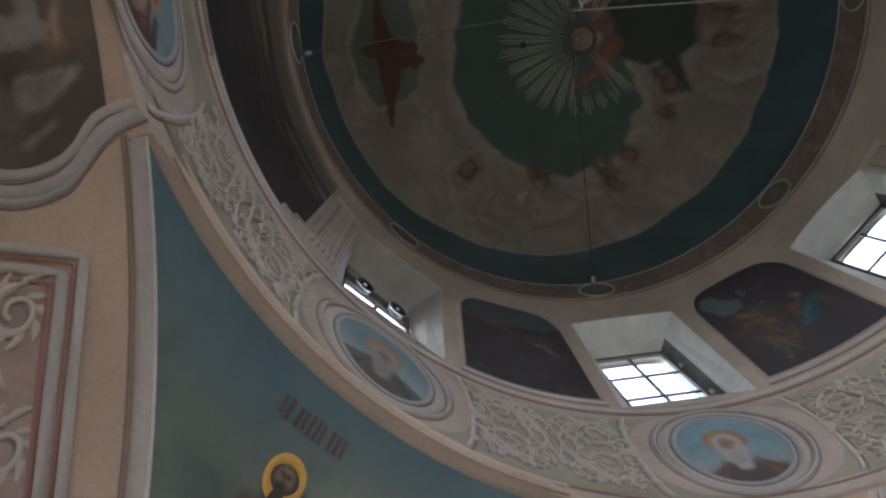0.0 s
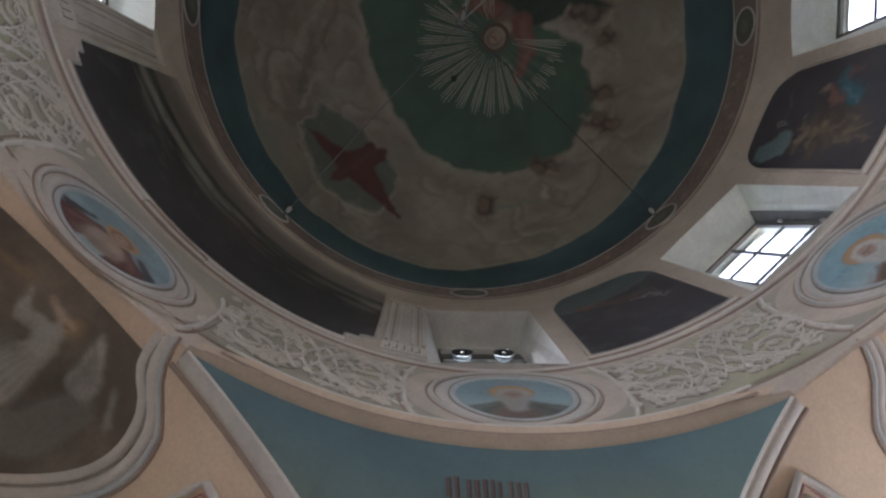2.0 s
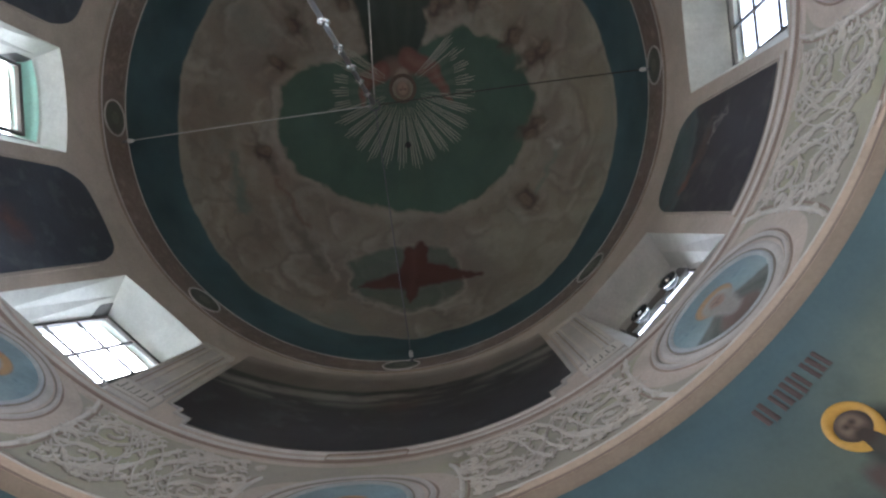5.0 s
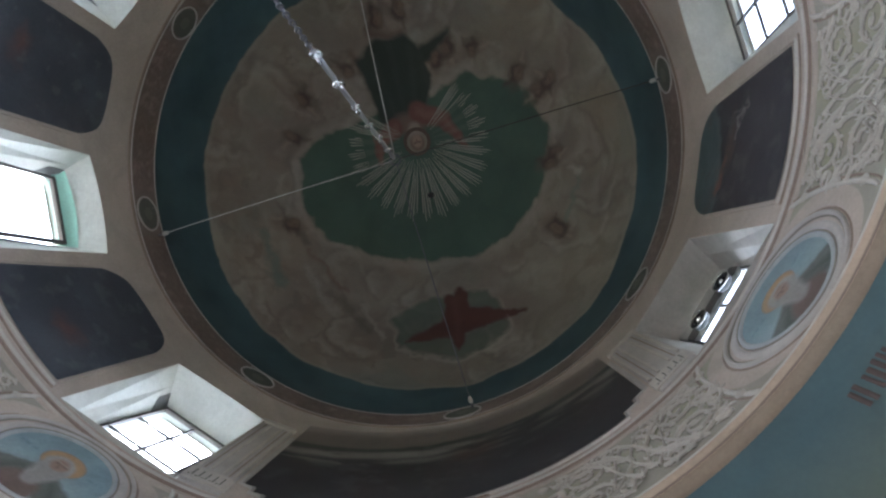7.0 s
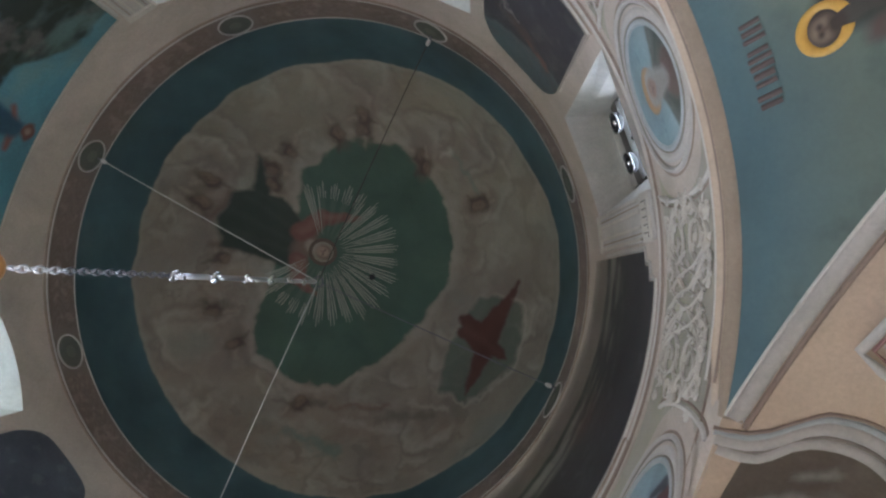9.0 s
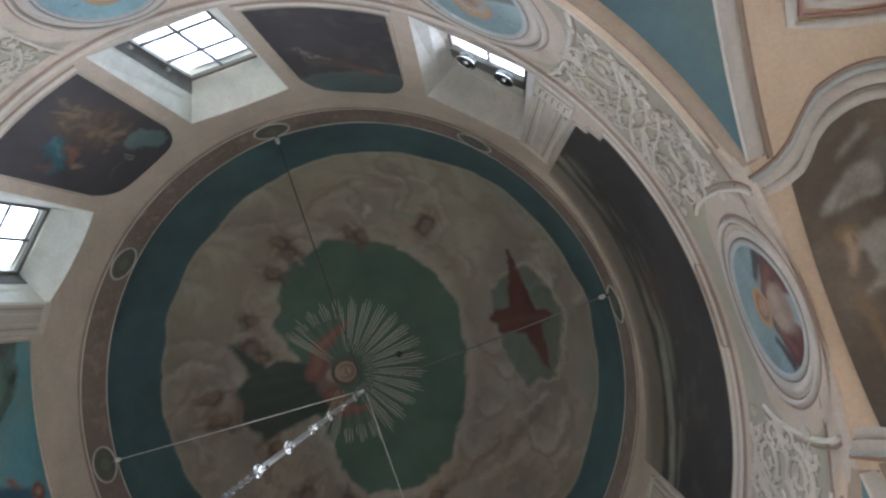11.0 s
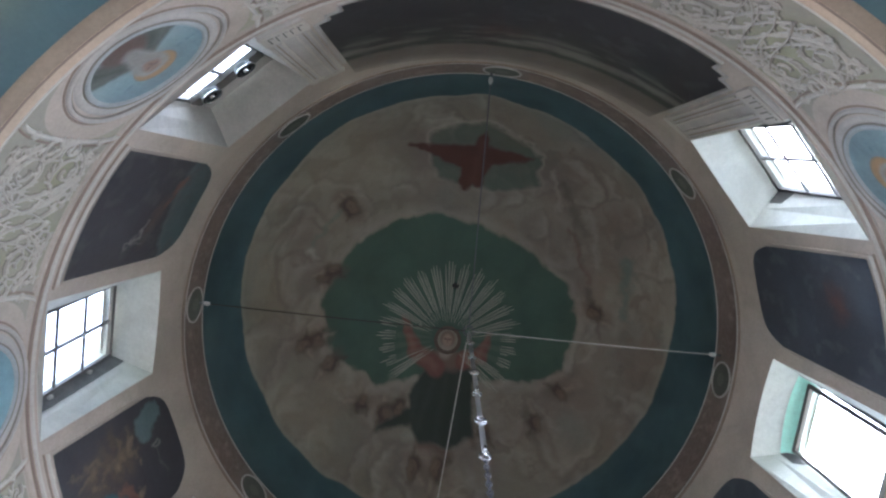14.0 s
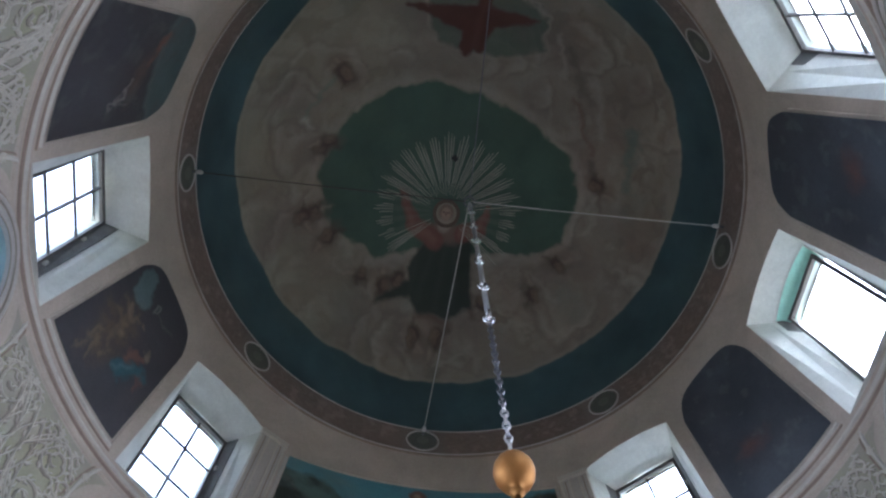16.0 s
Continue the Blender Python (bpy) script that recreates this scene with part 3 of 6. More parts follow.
def build_window(k, phi, half):
    n, u = axes(phi)
    # reveal: splayed jambs, curved soffit, sill
    V, F = [], []
    prof = []
    for w in np.linspace(-1, 1, 13):
        prof.append((on_wall(phi + w * half, WIN_TOP + WIN_RISE * (1 - w * w)), w))
    inner = [on_wall(phi - half, WIN_BOT)] + [p for p, _ in prof] + [on_wall(phi + half, WIN_BOT)]
    outer = [n * GLASS_D - u * GLASS_W + Vector((0, 0, WIN_BOT + Z0))]
    outer += [n * GLASS_D + u * GLASS_W * w + Vector((0, 0, GLASS_TOP + 0.05 * (1 - w * w) + Z0)) for _, w in prof]
    outer += [n * GLASS_D + u * GLASS_W + Vector((0, 0, WIN_BOT + Z0))]
    far = [p + n * (OUT_R + 0.02 - GLASS_D) for p in outer]
    loops = [inner, [a.lerp(b, 0.5) for a, b in zip(inner, outer)], outer, far]
    c = len(inner)
    for lp in loops:
        V += lp
    for i in range(3):
        for j in range(c):
            F.append((i * c + j, i * c + (j + 1) % c, (i + 1) * c + (j + 1) % c, (i + 1) * c + j))
    base = new("window_%d" % k)
    base.matrix_world = Matrix.Translation(n * GLASS_D + Vector((0, 0, Z0 + WIN_BOT)))
    tagged(base, "drum window in a deep whitewashed splayed reveal with dark glazing bars", "window", kind="structure")
    inv = base.matrix_world.inverted()
    me = pydata("reveal", [inv @ Vector(p) for p in V], F, smooth=False)
    # the window at -45 takes a greyer whitewash
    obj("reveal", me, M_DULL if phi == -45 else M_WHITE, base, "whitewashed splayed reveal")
    # dark grey bands on the jambs where the frame meets the reveal
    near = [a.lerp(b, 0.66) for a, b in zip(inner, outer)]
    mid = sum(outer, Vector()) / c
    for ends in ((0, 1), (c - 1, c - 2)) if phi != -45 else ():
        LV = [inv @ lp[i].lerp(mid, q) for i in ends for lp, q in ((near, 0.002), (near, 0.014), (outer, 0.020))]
        obj("jamb_band", pydata("jamb_band", LV, [(0, 1, 4, 3), (1, 2, 5, 4)], smooth=False), M_JAMB_BAND, base, "dark grey band on the jamb beside the glass")
    if phi == 90:
        return base
    turn = Matrix.Rotation(radians(phi - 90), 4, "Z")
    H = GLASS_TOP - WIN_BOT
    sash = new("sash")
    sash.parent = base
    sash.matrix_basis = turn

    def bar(nm, x, z, sx, sz, sy=0.05, mat=M_BAR, y=0.0):
        return obj(nm, box_mesh(nm, Vector((x, y, z)), sx, sy, sz), mat, sash)

    for s in (-1, 1):
        bar("stile", s * (GLASS_W - 0.015), H / 2, 0.03, H, 0.045, M_FRAME)
    bar("top_rail", 0, H - 0.025, 2 * GLASS_W - 0.06, 0.05, 0.045, M_FRAME)
    bar("bottom_rail", 0, 0.035, 2 * GLASS_W - 0.06, 0.07, 0.07, M_FRAME)
    for z in (0.28 * H, 0.70 * H):
        obj("hinge", box_mesh("hinge", Vector((GLASS_W + 0.012, -0.035, z)), 0.03, 0.03, 0.055), M_WIRE, sash, "pale metal hinge")
    rows = 3
    step_h = (H - 0.14) / rows
    bar("mullion", 0, H / 2, 0.023, H - 0.14, 0.035)
    for i in range(1, rows):
        bar("glazing_bar", 0, 0.07 + i * step_h, 2 * GLASS_W - 0.06, 0.021, 0.025)
    for i in range(rows):
        for s in (-1, 1):
            g = obj("pane", box_mesh("pane", Vector((s * (GLASS_W - 0.03) / 2, 0.002, 0.07 + (i + 0.5) * step_h)), GLASS_W - 0.046, 0.004, step_h - 0.026, 0), M_GLASS, sash)
            g.visible_shadow = False
    return base


for k, (phi, half) in enumerate(WINDOWS.items(), 1):
    build_window(k, phi, half)


# ---- pendentives, vaults and the room below ----
SPH_R, SPH_Z = 4.8, -7.2
AX, AY = 3.40, 3.26
CIRC = 3.49


def sphere_z(x, y):
    return SPH_Z + np.sqrt(np.clip(SPH_R ** 2 - x * x - y * y, 0.01, None))


def pendentive(sx, sy):
    n, m = (480, 220) if (sx, sy) == (1, -1) else (160, 110)
    p0, p1 = math.acos(AX / CIRC), math.asin(AY / CIRC)
    ph = np.linspace(p0, p1, n)[:, None]
    rmax = np.minimum(AX / np.cos(ph), AY / np.sin(ph))
    t = np.linspace(0, 1, m)[None, :]
    r = CIRC + (rmax - CIRC) * t
    x, y = r * np.cos(ph), r * np.sin(ph)
    z = sphere_z(x, y)
    P = np.stack([x * sx, y * sy, z + Z0], -1)
    f = fbm(x * sx, y * sy, z, 1.7)
    g = fbm(x * sx + 3, y * sy, z, 5.0)
    u, v = (ph - math.pi / 4) * r, r - CIRC
    C = np.ones(P.shape) * np.array((0.078, 0.135, 0.155)) * (0.75 + 0.5 * f[..., None])
    low = np.clip((v - 0.10) / 0.30 + 0.9 * (f - 0.5), 0, 1)
    C = over(C, (0.118, 0.148, 0.118), 0.85 * low)
    C = over(C, (0.125, 0.200, 0.205), 0.6 * np.clip((u - 0.55) / 0.6 + 0.8 * (f - 0.5), 0, 1))
    C = over(C, (0.25, 0.275, 0.185), 0.75 * np.exp(-(((u - 0.25) / 0.45) ** 2) - ((v - 0.42) / 0.22) ** 2) * np.clip(0.4 + 1.2 * g, 0, 1))
    C = over(C, (0.055, 0.075, 0.07), 0.5 * np.clip((0.47 - g) * 5, 0, 1) * low)
    wu, wv = u + 0.10 * (g - 0.5), v + 0.08 * (fbm(x, y + 4, z, 6.0) - 0.5)
    # dark-robed form below the halo
    C = over(C, (0.028, 0.034, 0.029), step(stroke(wu, wv, -0.20, 0.50, -0.05, 0.95, 0.16, 0.34), 0.03))
    C = over(C, (0.10, 0.050, 0.045), 0.8 * step(stroke(wu, wv, -0.40, 0.50, -0.42, 0.90, 0.05, 0.16), 0.025))
    C = over(C, (0.24, 0.22, 0.20), 0.8 * step(stroke(wu, wv, -0.28, 0.66, -0.22, 0.86, 0.012, 0.03), 0.02))
    C = over(C, (0.060, 0.055, 0.045), step(stroke(wu, wv, -0.275, 0.42, -0.24, 0.52, 0.055, 0.10), 0.02))
    C = over(C, (0.055, 0.038, 0.032), step(ell(u, v, -0.275, 0.362, 0.086, 0.057), 0.010))
    C = over(C, (0.26, 0.195, 0.14), step(ell(u, v, -0.278, 0.358, 0.050, 0.036), 0.014))
    for eye in (-0.296, -0.262):
        C = over(C, (0.05, 0.035, 0.03), step(ell(u, v, eye, 0.350, 0.017, 0.010), 0.006))
    C = over(C, (0.05, 0.035, 0.028), step(ell(u, v, -0.279, 0.392, 0.044, 0.024), 0.010))
    C = over(C, (0.10, 0.07, 0.052), step(stroke(u, v, -0.279, 0.352, -0.279, 0.368, 0.007), 0.006))
    ob = painted("pendentive", P, C, M_FRESCO)
    tagged(ob, "teal painted pendentive with a haloed form", "pendentive", kind="structure")
    return ob


def sphere_pt(sx, sy, u, v, inward=0.01):
    """A point on a pendentive: u sideways from its middle, v down the slope from the cornice."""
    r = CIRC + v
    w = math.radians(45) + u / r
    x, y = r * math.cos(w), r * math.sin(w)
    s = (SPH_R - inward) / SPH_R
    return Vector((sx * x * s, sy * y * s, Z0 + SPH_Z + (float(sphere_z(x, y)) - SPH_Z) * s))


for sx in (1, -1):
    for sy in (1, -1):
        pendentive(sx, sy)


def vault_surface(axis, sign):
    """Barrel vault of one arm; axis 0 runs along x."""
    a = AX if axis == 0 else AY
    rv = math.sqrt(SPH_R ** 2 - a * a)
    us = np.linspace(-math.pi / 2, math.pi / 2, 121)
    V = []
    m = 12
    for w in us:
        lat = rv * math.sin(w)
        z = SPH_Z + rv * math.cos(w)
        s0 = a
        if abs(lat) < CIRC:
            s0 = max(a, math.sqrt(CIRC ** 2 - lat ** 2))
        for j in range(m):
            s = s0 + (10.0 - s0) * (j / (m - 1)) ** 1.6
            V.append((sign * s, lat, z + Z0) if axis == 0 else (lat, sign * s, z + Z0))
    me = pydata("vault", V, grid_faces(len(us), m))
    nm = "vault_%s" % ("east" if (axis, sign) == (0, 1) else "west" if axis == 0 else "north" if sign == 1 else "south")
    tagged(obj(nm, me, M_VAULT), "peach painted barrel vault of a church arm", "vault", kind="structure")


for axis in (0, 1):
    for sign in (1, -1):
        vault_surface(axis, sign)

# ---- the church below, unseen and assumed: side walls, end walls with tall windows, piers and floor ----
def plain(name, V, F, mat, label, category="wall"):
    return tagged(obj(name, pydata(name, V, F, False), mat), label, category, kind="structure")


ARM_END = 10.0
for axis in (0, 1):
    a = AX if axis == 0 else AY
    rv = math.sqrt(SPH_R ** 2 - a * a)
    for sign in (1, -1):
        def at(s, lat, z):
            return (sign * s, lat, z) if axis == 0 else (lat, sign * s, z)
        side = ("east" if sign == 1 else "west") if axis == 0 else ("north" if sign == 1 else "south")
        spring = Z0 + SPH_Z
        for k, lat in enumerate((-rv, rv)):
            plain("wall_%s_%d" % (side, k + 1), [at(a - 0.9, lat, 0), at(ARM_END, lat, 0), at(ARM_END, lat, spring + 0.01), at(a - 0.9, lat, spring + 0.01)], [(0, 1, 2, 3)], M_CREAM, "cream side wall of a church arm")
        # assumed end wall with one tall opening
        w, zb, zt = 1.3, 1.3, 4.2
        arc = [(rv * math.cos(t), spring + rv * math.sin(t)) for t in np.linspace(0, math.pi, 25)]
        V, F = [], []
        hole = [(w, zb), (w, zt)] + [(w * math.cos(t), zt + w * math.sin(t)) for t in np.linspace(0, math.pi, 21)[1:-1]] + [(-w, zt), (-w, zb)]
        rim = [(rv, 0), (rv, spring)] + arc[1:-1][:: 1][:19] + [(-rv, spring), (-rv, 0)]
        for p, q in zip(hole, rim):
            V += [at(ARM_END, p[0], p[1]), at(ARM_END, q[0], q[1]), at(ARM_END + 0.7, p[0], p[1])]
        m = len(hole)
        for i in range(m - 1):
            F += [(3 * i, 3 * i + 1, 3 * i + 4, 3 * i + 3), (3 * i, 3 * i + 3, 3 * i + 5, 3 * i + 2)]
        F += [(0, 1, 3 * m - 2, 3 * m - 3), (0, 2, 3 * m - 1, 3 * m - 3)]
        plain("wall_%s_end" % side, V, F, M_CREAM, "assumed end wall of an unseen arm with a tall opening")
        # Fill lamp added in the unseen opening; strength tuned for each arm.
        lamp = new("window_daylight", bpy.data.lights.new("window_daylight", "AREA"))
        lamp.data.shape, lamp.data.size, lamp.data.size_y = "RECTANGLE", 2.4, 4.0
        lamp.data.energy, lamp.data.color = ARM_LIGHT[side], (0.93, 0.96, 1.0)
        lamp.matrix_world = look(at(ARM_END + 0.3, 0, 3.3), at(0, 0, 3.6))
for sx in (1, -1):
    for sy in (1, -1):
        x0, y0 = sx * (AX - 0.02), sy * (AY - 0.02)
        plain("pier", [(x0, y0, 0), (x0, y0, Z0 - 6.2), (x0 - sx * 0.6, y0, Z0 - 6.2), (x0 - sx * 0.6, y0, 0), (x0, y0 - sy * 0.6, Z0 - 6.2), (x0, y0 - sy * 0.6, 0)],
              [(2, 3, 5, 4), (0, 3, 2, 1), (0, 1, 4, 5), (1, 2, 4), (0, 5, 3)], M_CREAM, "cream corner pier under a pendentive", "pier")
plain("floor", [(-10.7, -10.7, 0), (10.7, -10.7, 0), (10.7, 10.7, 0), (-10.7, 10.7, 0)], [(0, 1, 2, 3)], M_STONE, "worn stone church floor", "floor")
plain("ground", [(-900, -900, -0.3), (900, -900, -0.3), (900, 900, -0.3), (-900, 900, -0.3)], [(0, 1, 2, 3)], M_GROUND, "grass round the church", "ground")
# Unseen sheet added round the drum's foot to keep sky light out.
ring_w = np.linspace(0, 2 * math.pi, 96, endpoint=False)
V = []
for w in ring_w:
    c, s = math.cos(w), math.sin(w)
    e = 4.6 / max(abs(c), abs(s))
    V += [(OUT_R * c, OUT_R * s, Z0 - 2.6), (e * c, e * s, Z0 - 2.6)]
plain("roof_arms", V, [(2 * i, 2 * i + 1, (2 * i + 3) % 192, (2 * i + 2) % 192) for i in range(96)], M_ROOF, "added unseen roof sheet round the drum, blocks sky light", "roof")



# ---- ribbons: raised or painted bands on a curved face ----
def on_arc(phi0, mid):
    """Local metres on the drum: a along the wall from phi0, b up from mid."""
    def f(a, b, inward):
        return on_wall(phi0 + math.degrees(a / 3.36), mid + b, inward)
    return f


def ribbon_data(fn, pts, width, height, closed=False, sink=0.004):
    """A band with a raised, rounded section along plan points; width one number or one for each point."""
    V, F = [], []
    n = len(pts)
    ww = width if hasattr(width, "__len__") else [width] * n
    for i, p in enumerate(pts):
        a = pts[(i - 1) % n] if closed or i else pts[i]
        b = pts[(i + 1) % n] if closed or i < n - 1 else pts[i]
        dx, dy = b[0] - a[0], b[1] - a[1]
        q = math.hypot(dx, dy) or 1.0
        nx, ny = -dy / q, dx / q
        for o, h in ((-0.5, -sink), (-0.36, height * 0.7), (0.0, height), (0.36, height * 0.7), (0.5, -sink)):
            V.append(fn(p[0] + nx * ww[i] * o, p[1] + ny * ww[i] * o, h))
    for i in range(n if closed else n - 1):
        k = (i + 1) % n
        F += [(i * 5 + j, k * 5 + j, k * 5 + j + 1, i * 5 + j + 1) for j in range(4)]
    return V, F


def ribbon(name, fn, pts, width, height, mat, parent=None, label="", closed=False):
    v, f = ribbon_data(fn, pts, width, height, closed)
    return obj(name, pydata(name, v, f), mat, parent, label)


def thing(name, label, category, group=""):
    return tagged(new(name), label, category, group)


def oval(a, b, n=64, cx=0.0, cy=0.0, power=2.0):
    out = []
    for t in np.linspace(0, 2 * math.pi, n, endpoint=False):
        c, s = math.cos(t), math.sin(t)
        out.append((cx + a * math.copysign(abs(c) ** (2 / power), c), cy + b * math.copysign(abs(s) ** (2 / power), s)))
    return out


def oval_sheet(name, fn, a, b, h, mat, parent, label="", power=2.0, n=64, m=10):
    rim = oval(a, b, n, power=power)
    V = [fn(p[0] * q, p[1] * q, h) for p in rim for q in np.linspace(0, 1, m)]
    return obj(name, pydata(name, V, grid_faces(n, m, True)), mat, parent, label)


# ---- frieze ground, cornice and bands round the drum ----
def revolve(name, prof, mat, label, category, n=240):
    V = []
    for t in np.linspace(0, 2 * math.pi, n, endpoint=False):
        V += [(r * math.cos(t), r * math.sin(t), z + Z0) for r, z in prof]
    return tagged(obj(name, pydata(name, V, grid_faces(n, len(prof), True)), mat), label, category, kind="structure")


def lines(name, z, w, h, mat, label):
    prof = [(float(radius(z - w / 2)) + 0.004, z - w / 2), (float(radius(z - w / 3)) - h, z - w / 3), (float(radius(z + w / 3)) - h, z + w / 3), (float(radius(z + w / 2)) + 0.004, z + w / 2)]
    revolve(name, prof, mat, label, "moulding")


def frieze_ground():
    n, m = 720, 60
    ph = np.linspace(0, 360, n, endpoint=False)[:, None]
    z = np.linspace(-3.66, -2.72, m)[None, :]
    P = wall_sheet(ph + 0 * z, z + 0 * ph, 0.005)
    f, g = fbm(P[..., 0], P[..., 1], P[..., 2], 2.0), fbm(P[..., 0], P[..., 1], P[..., 2], 9.0)
    C = np.ones(P.shape) * np.array((0.335, 0.31, 0.255)) * (0.8 + 0.25 * f + 0.15 * g)[..., None]
    C = over(C, (0.32, 0.315, 0.185), np.clip((f - 0.50) * 3, 0, 0.6))
    tagged(painted("frieze_ground", P, C, M_FRESCO, wrap=True), "khaki ground of the frieze", "frieze", kind="structure")


frieze_ground()
lines("trim_frieze_upper", -2.56, 0.03, 0.012, M_LIGHTLINE, "pale line above the frieze")
lines("trim_frieze_brown", -2.615, 0.028, 0.014, M_BROWN, "brown line above the frieze")
lines("trim_frieze_lower", -2.68, 0.05, 0.012, M_CREAM, "cream fillet on the frieze")
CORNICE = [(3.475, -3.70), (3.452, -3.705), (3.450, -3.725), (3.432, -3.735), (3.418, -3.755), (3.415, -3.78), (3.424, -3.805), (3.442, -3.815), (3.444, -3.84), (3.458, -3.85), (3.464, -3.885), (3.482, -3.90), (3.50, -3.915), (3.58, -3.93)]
P0, P1 = math.degrees(math.acos(AX / CIRC)), math.degrees(math.asin(AY / CIRC))
for k, (lo, hi) in enumerate(((P0, P1), (180 - P1, 180 - P0), (180 + P0, 180 + P1), (360 - P1, 360 - P0)), 1):
    n = 64
    # The foot takes a darkened copy of the ochre, so its shade is painted.
    for nm, prof, mat, label in (("cornice_%d", CORNICE[:9], M_ROLL, "ochre rounded cornice over a pendentive"), ("cornice_foot_%d", CORNICE[8:], M_ROLL_SHADED, "foot of the cornice with shade put into its colour")):
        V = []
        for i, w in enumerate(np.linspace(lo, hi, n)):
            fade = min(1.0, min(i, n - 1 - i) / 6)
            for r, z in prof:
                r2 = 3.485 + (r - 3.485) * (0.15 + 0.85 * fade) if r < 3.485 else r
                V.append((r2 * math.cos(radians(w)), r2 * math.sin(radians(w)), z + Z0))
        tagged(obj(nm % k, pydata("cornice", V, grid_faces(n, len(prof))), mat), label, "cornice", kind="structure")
V = []
for w in np.linspace(0, 2 * math.pi, 240, endpoint=False):
    c, q = abs(CIRC * math.cos(w)), abs(CIRC * math.sin(w))
    if c > AX:
        zs = SPH_Z + math.sqrt(SPH_R ** 2 - AX ** 2 - q * q)
    elif q > AY:
        zs = SPH_Z + math.sqrt(SPH_R ** 2 - AY ** 2 - c * c)
    else:
        zs = float(sphere_z(c, q))
    zs = min(zs, DRUM_LOW)
    for r, z in ((3.468, DRUM_LOW + 0.01), (3.472, (DRUM_LOW + zs) / 2), (3.50, zs - 0.004)):
        V.append((r * math.cos(w), r * math.sin(w), z + Z0))
tagged(obj("trim_drum_foot", pydata("trim_drum_foot", V, grid_faces(240, 3, True)), M_CREAM), "cream foot of the drum over vaults and pendentives", "moulding", kind="structure")
for k, (lo, hi) in enumerate(((P0, P1), (180 - P1, 180 - P0), (180 + P0, 180 + P1), (360 - P1, 360 - P0)), 1):
    # The pale strip puts the roll's highlight into colour.
    for nm, r, z, mat, label in (("trim_cornice_line", 3.436, -3.828, M_BROWN, "brown groove line of the cornice"), ("trim_cornice_highlight", 3.409, -3.768, M_LIGHTLINE, "pale line painting the highlight on the cornice"), ("trim_cornice_top", 3.443, -3.713, M_BROWN, "brown upper line of the cornice")):
        V = []
        for w in np.linspace(lo + 2.5, hi - 2.5, 56):
            V += [((r + q) * math.cos(radians(w)), (r + q) * math.sin(radians(w)), z + dz + Z0) for q, dz in ((0.012, -0.010), (0.0, -0.006), (0.0, 0.006), (0.012, 0.010))]
        tagged(obj("%s_%d" % (nm, k), pydata(nm, V, grid_faces(56, 4)), mat), label, "moulding", kind="structure")
lines("trim_cornice_brown", -3.685, 0.02, 0.008, M_BROWN, "thin brown painted shade line above the cornice")


def ring_band():
    n, m = 900, 30
    ph = np.linspace(0, 360, n, endpoint=False)[:, None]
    z = np.linspace(-0.30, 0.095, m)[None, :]
    P = wall_sheet(ph + 0 * z, z + 0 * ph, 0.006)
    f, g = fbm(P[..., 0], P[..., 1], P[..., 2], 12.0, 3), fbm(P[..., 0], P[..., 1], P[..., 2], 2.0)
    C = np.ones(P.shape) * np.array((0.18, 0.135, 0.115)) * (0.75 + 0.5 * g)[..., None]
    curl = np.sin(np.radians(ph) * 96 + 3.2 * np.sin((z + 0.1) * 24) + 5.0 * (g - 0.5))
    C = over(C, (0.29, 0.235, 0.20), 0.45 * step(np.abs(curl * 0.6 + 2.4 * (f - 0.5)) - 0.22, 0.2) * step(np.abs(z + 0.10) - 0.14, 0.03))
    C = over(C, (0.31, 0.25, 0.215), np.clip((f - 0.60) * 5, 0, 0.5))
    C = over(C, (0.19, 0.15, 0.13), step(np.abs((ph + 22.5) % 45 - 22.5) * 0.053 - 0.28 + 0 * z, 0.01))
    tagged(painted("ring_band", P, C, M_FRESCO, wrap=True), "dull brown ornamented band under the dome", "band", kind="structure")


ring_band()
lines("trim_ring_inner", 0.09, 0.022, 0.012, M_GREYMOULD, "whitish line under the blue border")
lines("trim_ring_outer", -0.30, 0.018, 0.012, M_GREYMOULD, "whitish line under the brown band")
lines("trim_ring_brown", -0.335, 0.03, 0.014, M_BROWN, "brown line under the band")
for k in range(8):
    f0 = on_arc(45 * k, -0.10)
    t = thing("ring_ornament", "pale ringed dark green roundel on the band under the dome", "roundel", "roundels under the dome")
    ribbon("ring", f0, oval(0.225, 0.165, 48), 0.026, 0.02, M_GREYMOULD, t, closed=True)
    oval_sheet("ground", f0, 0.20, 0.15, 0.011, M_DARKGREEN, t, "dark green ground", n=32, m=5)
    oval_sheet("boss", f0, 0.085, 0.065, 0.016, M_BOSS, t, "dull brown-green painted boss", n=20, m=4)


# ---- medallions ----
M_PAINTED_SHADE = plaster("grey_brown_painted_shade", (0.24, 0.21, 0.18))


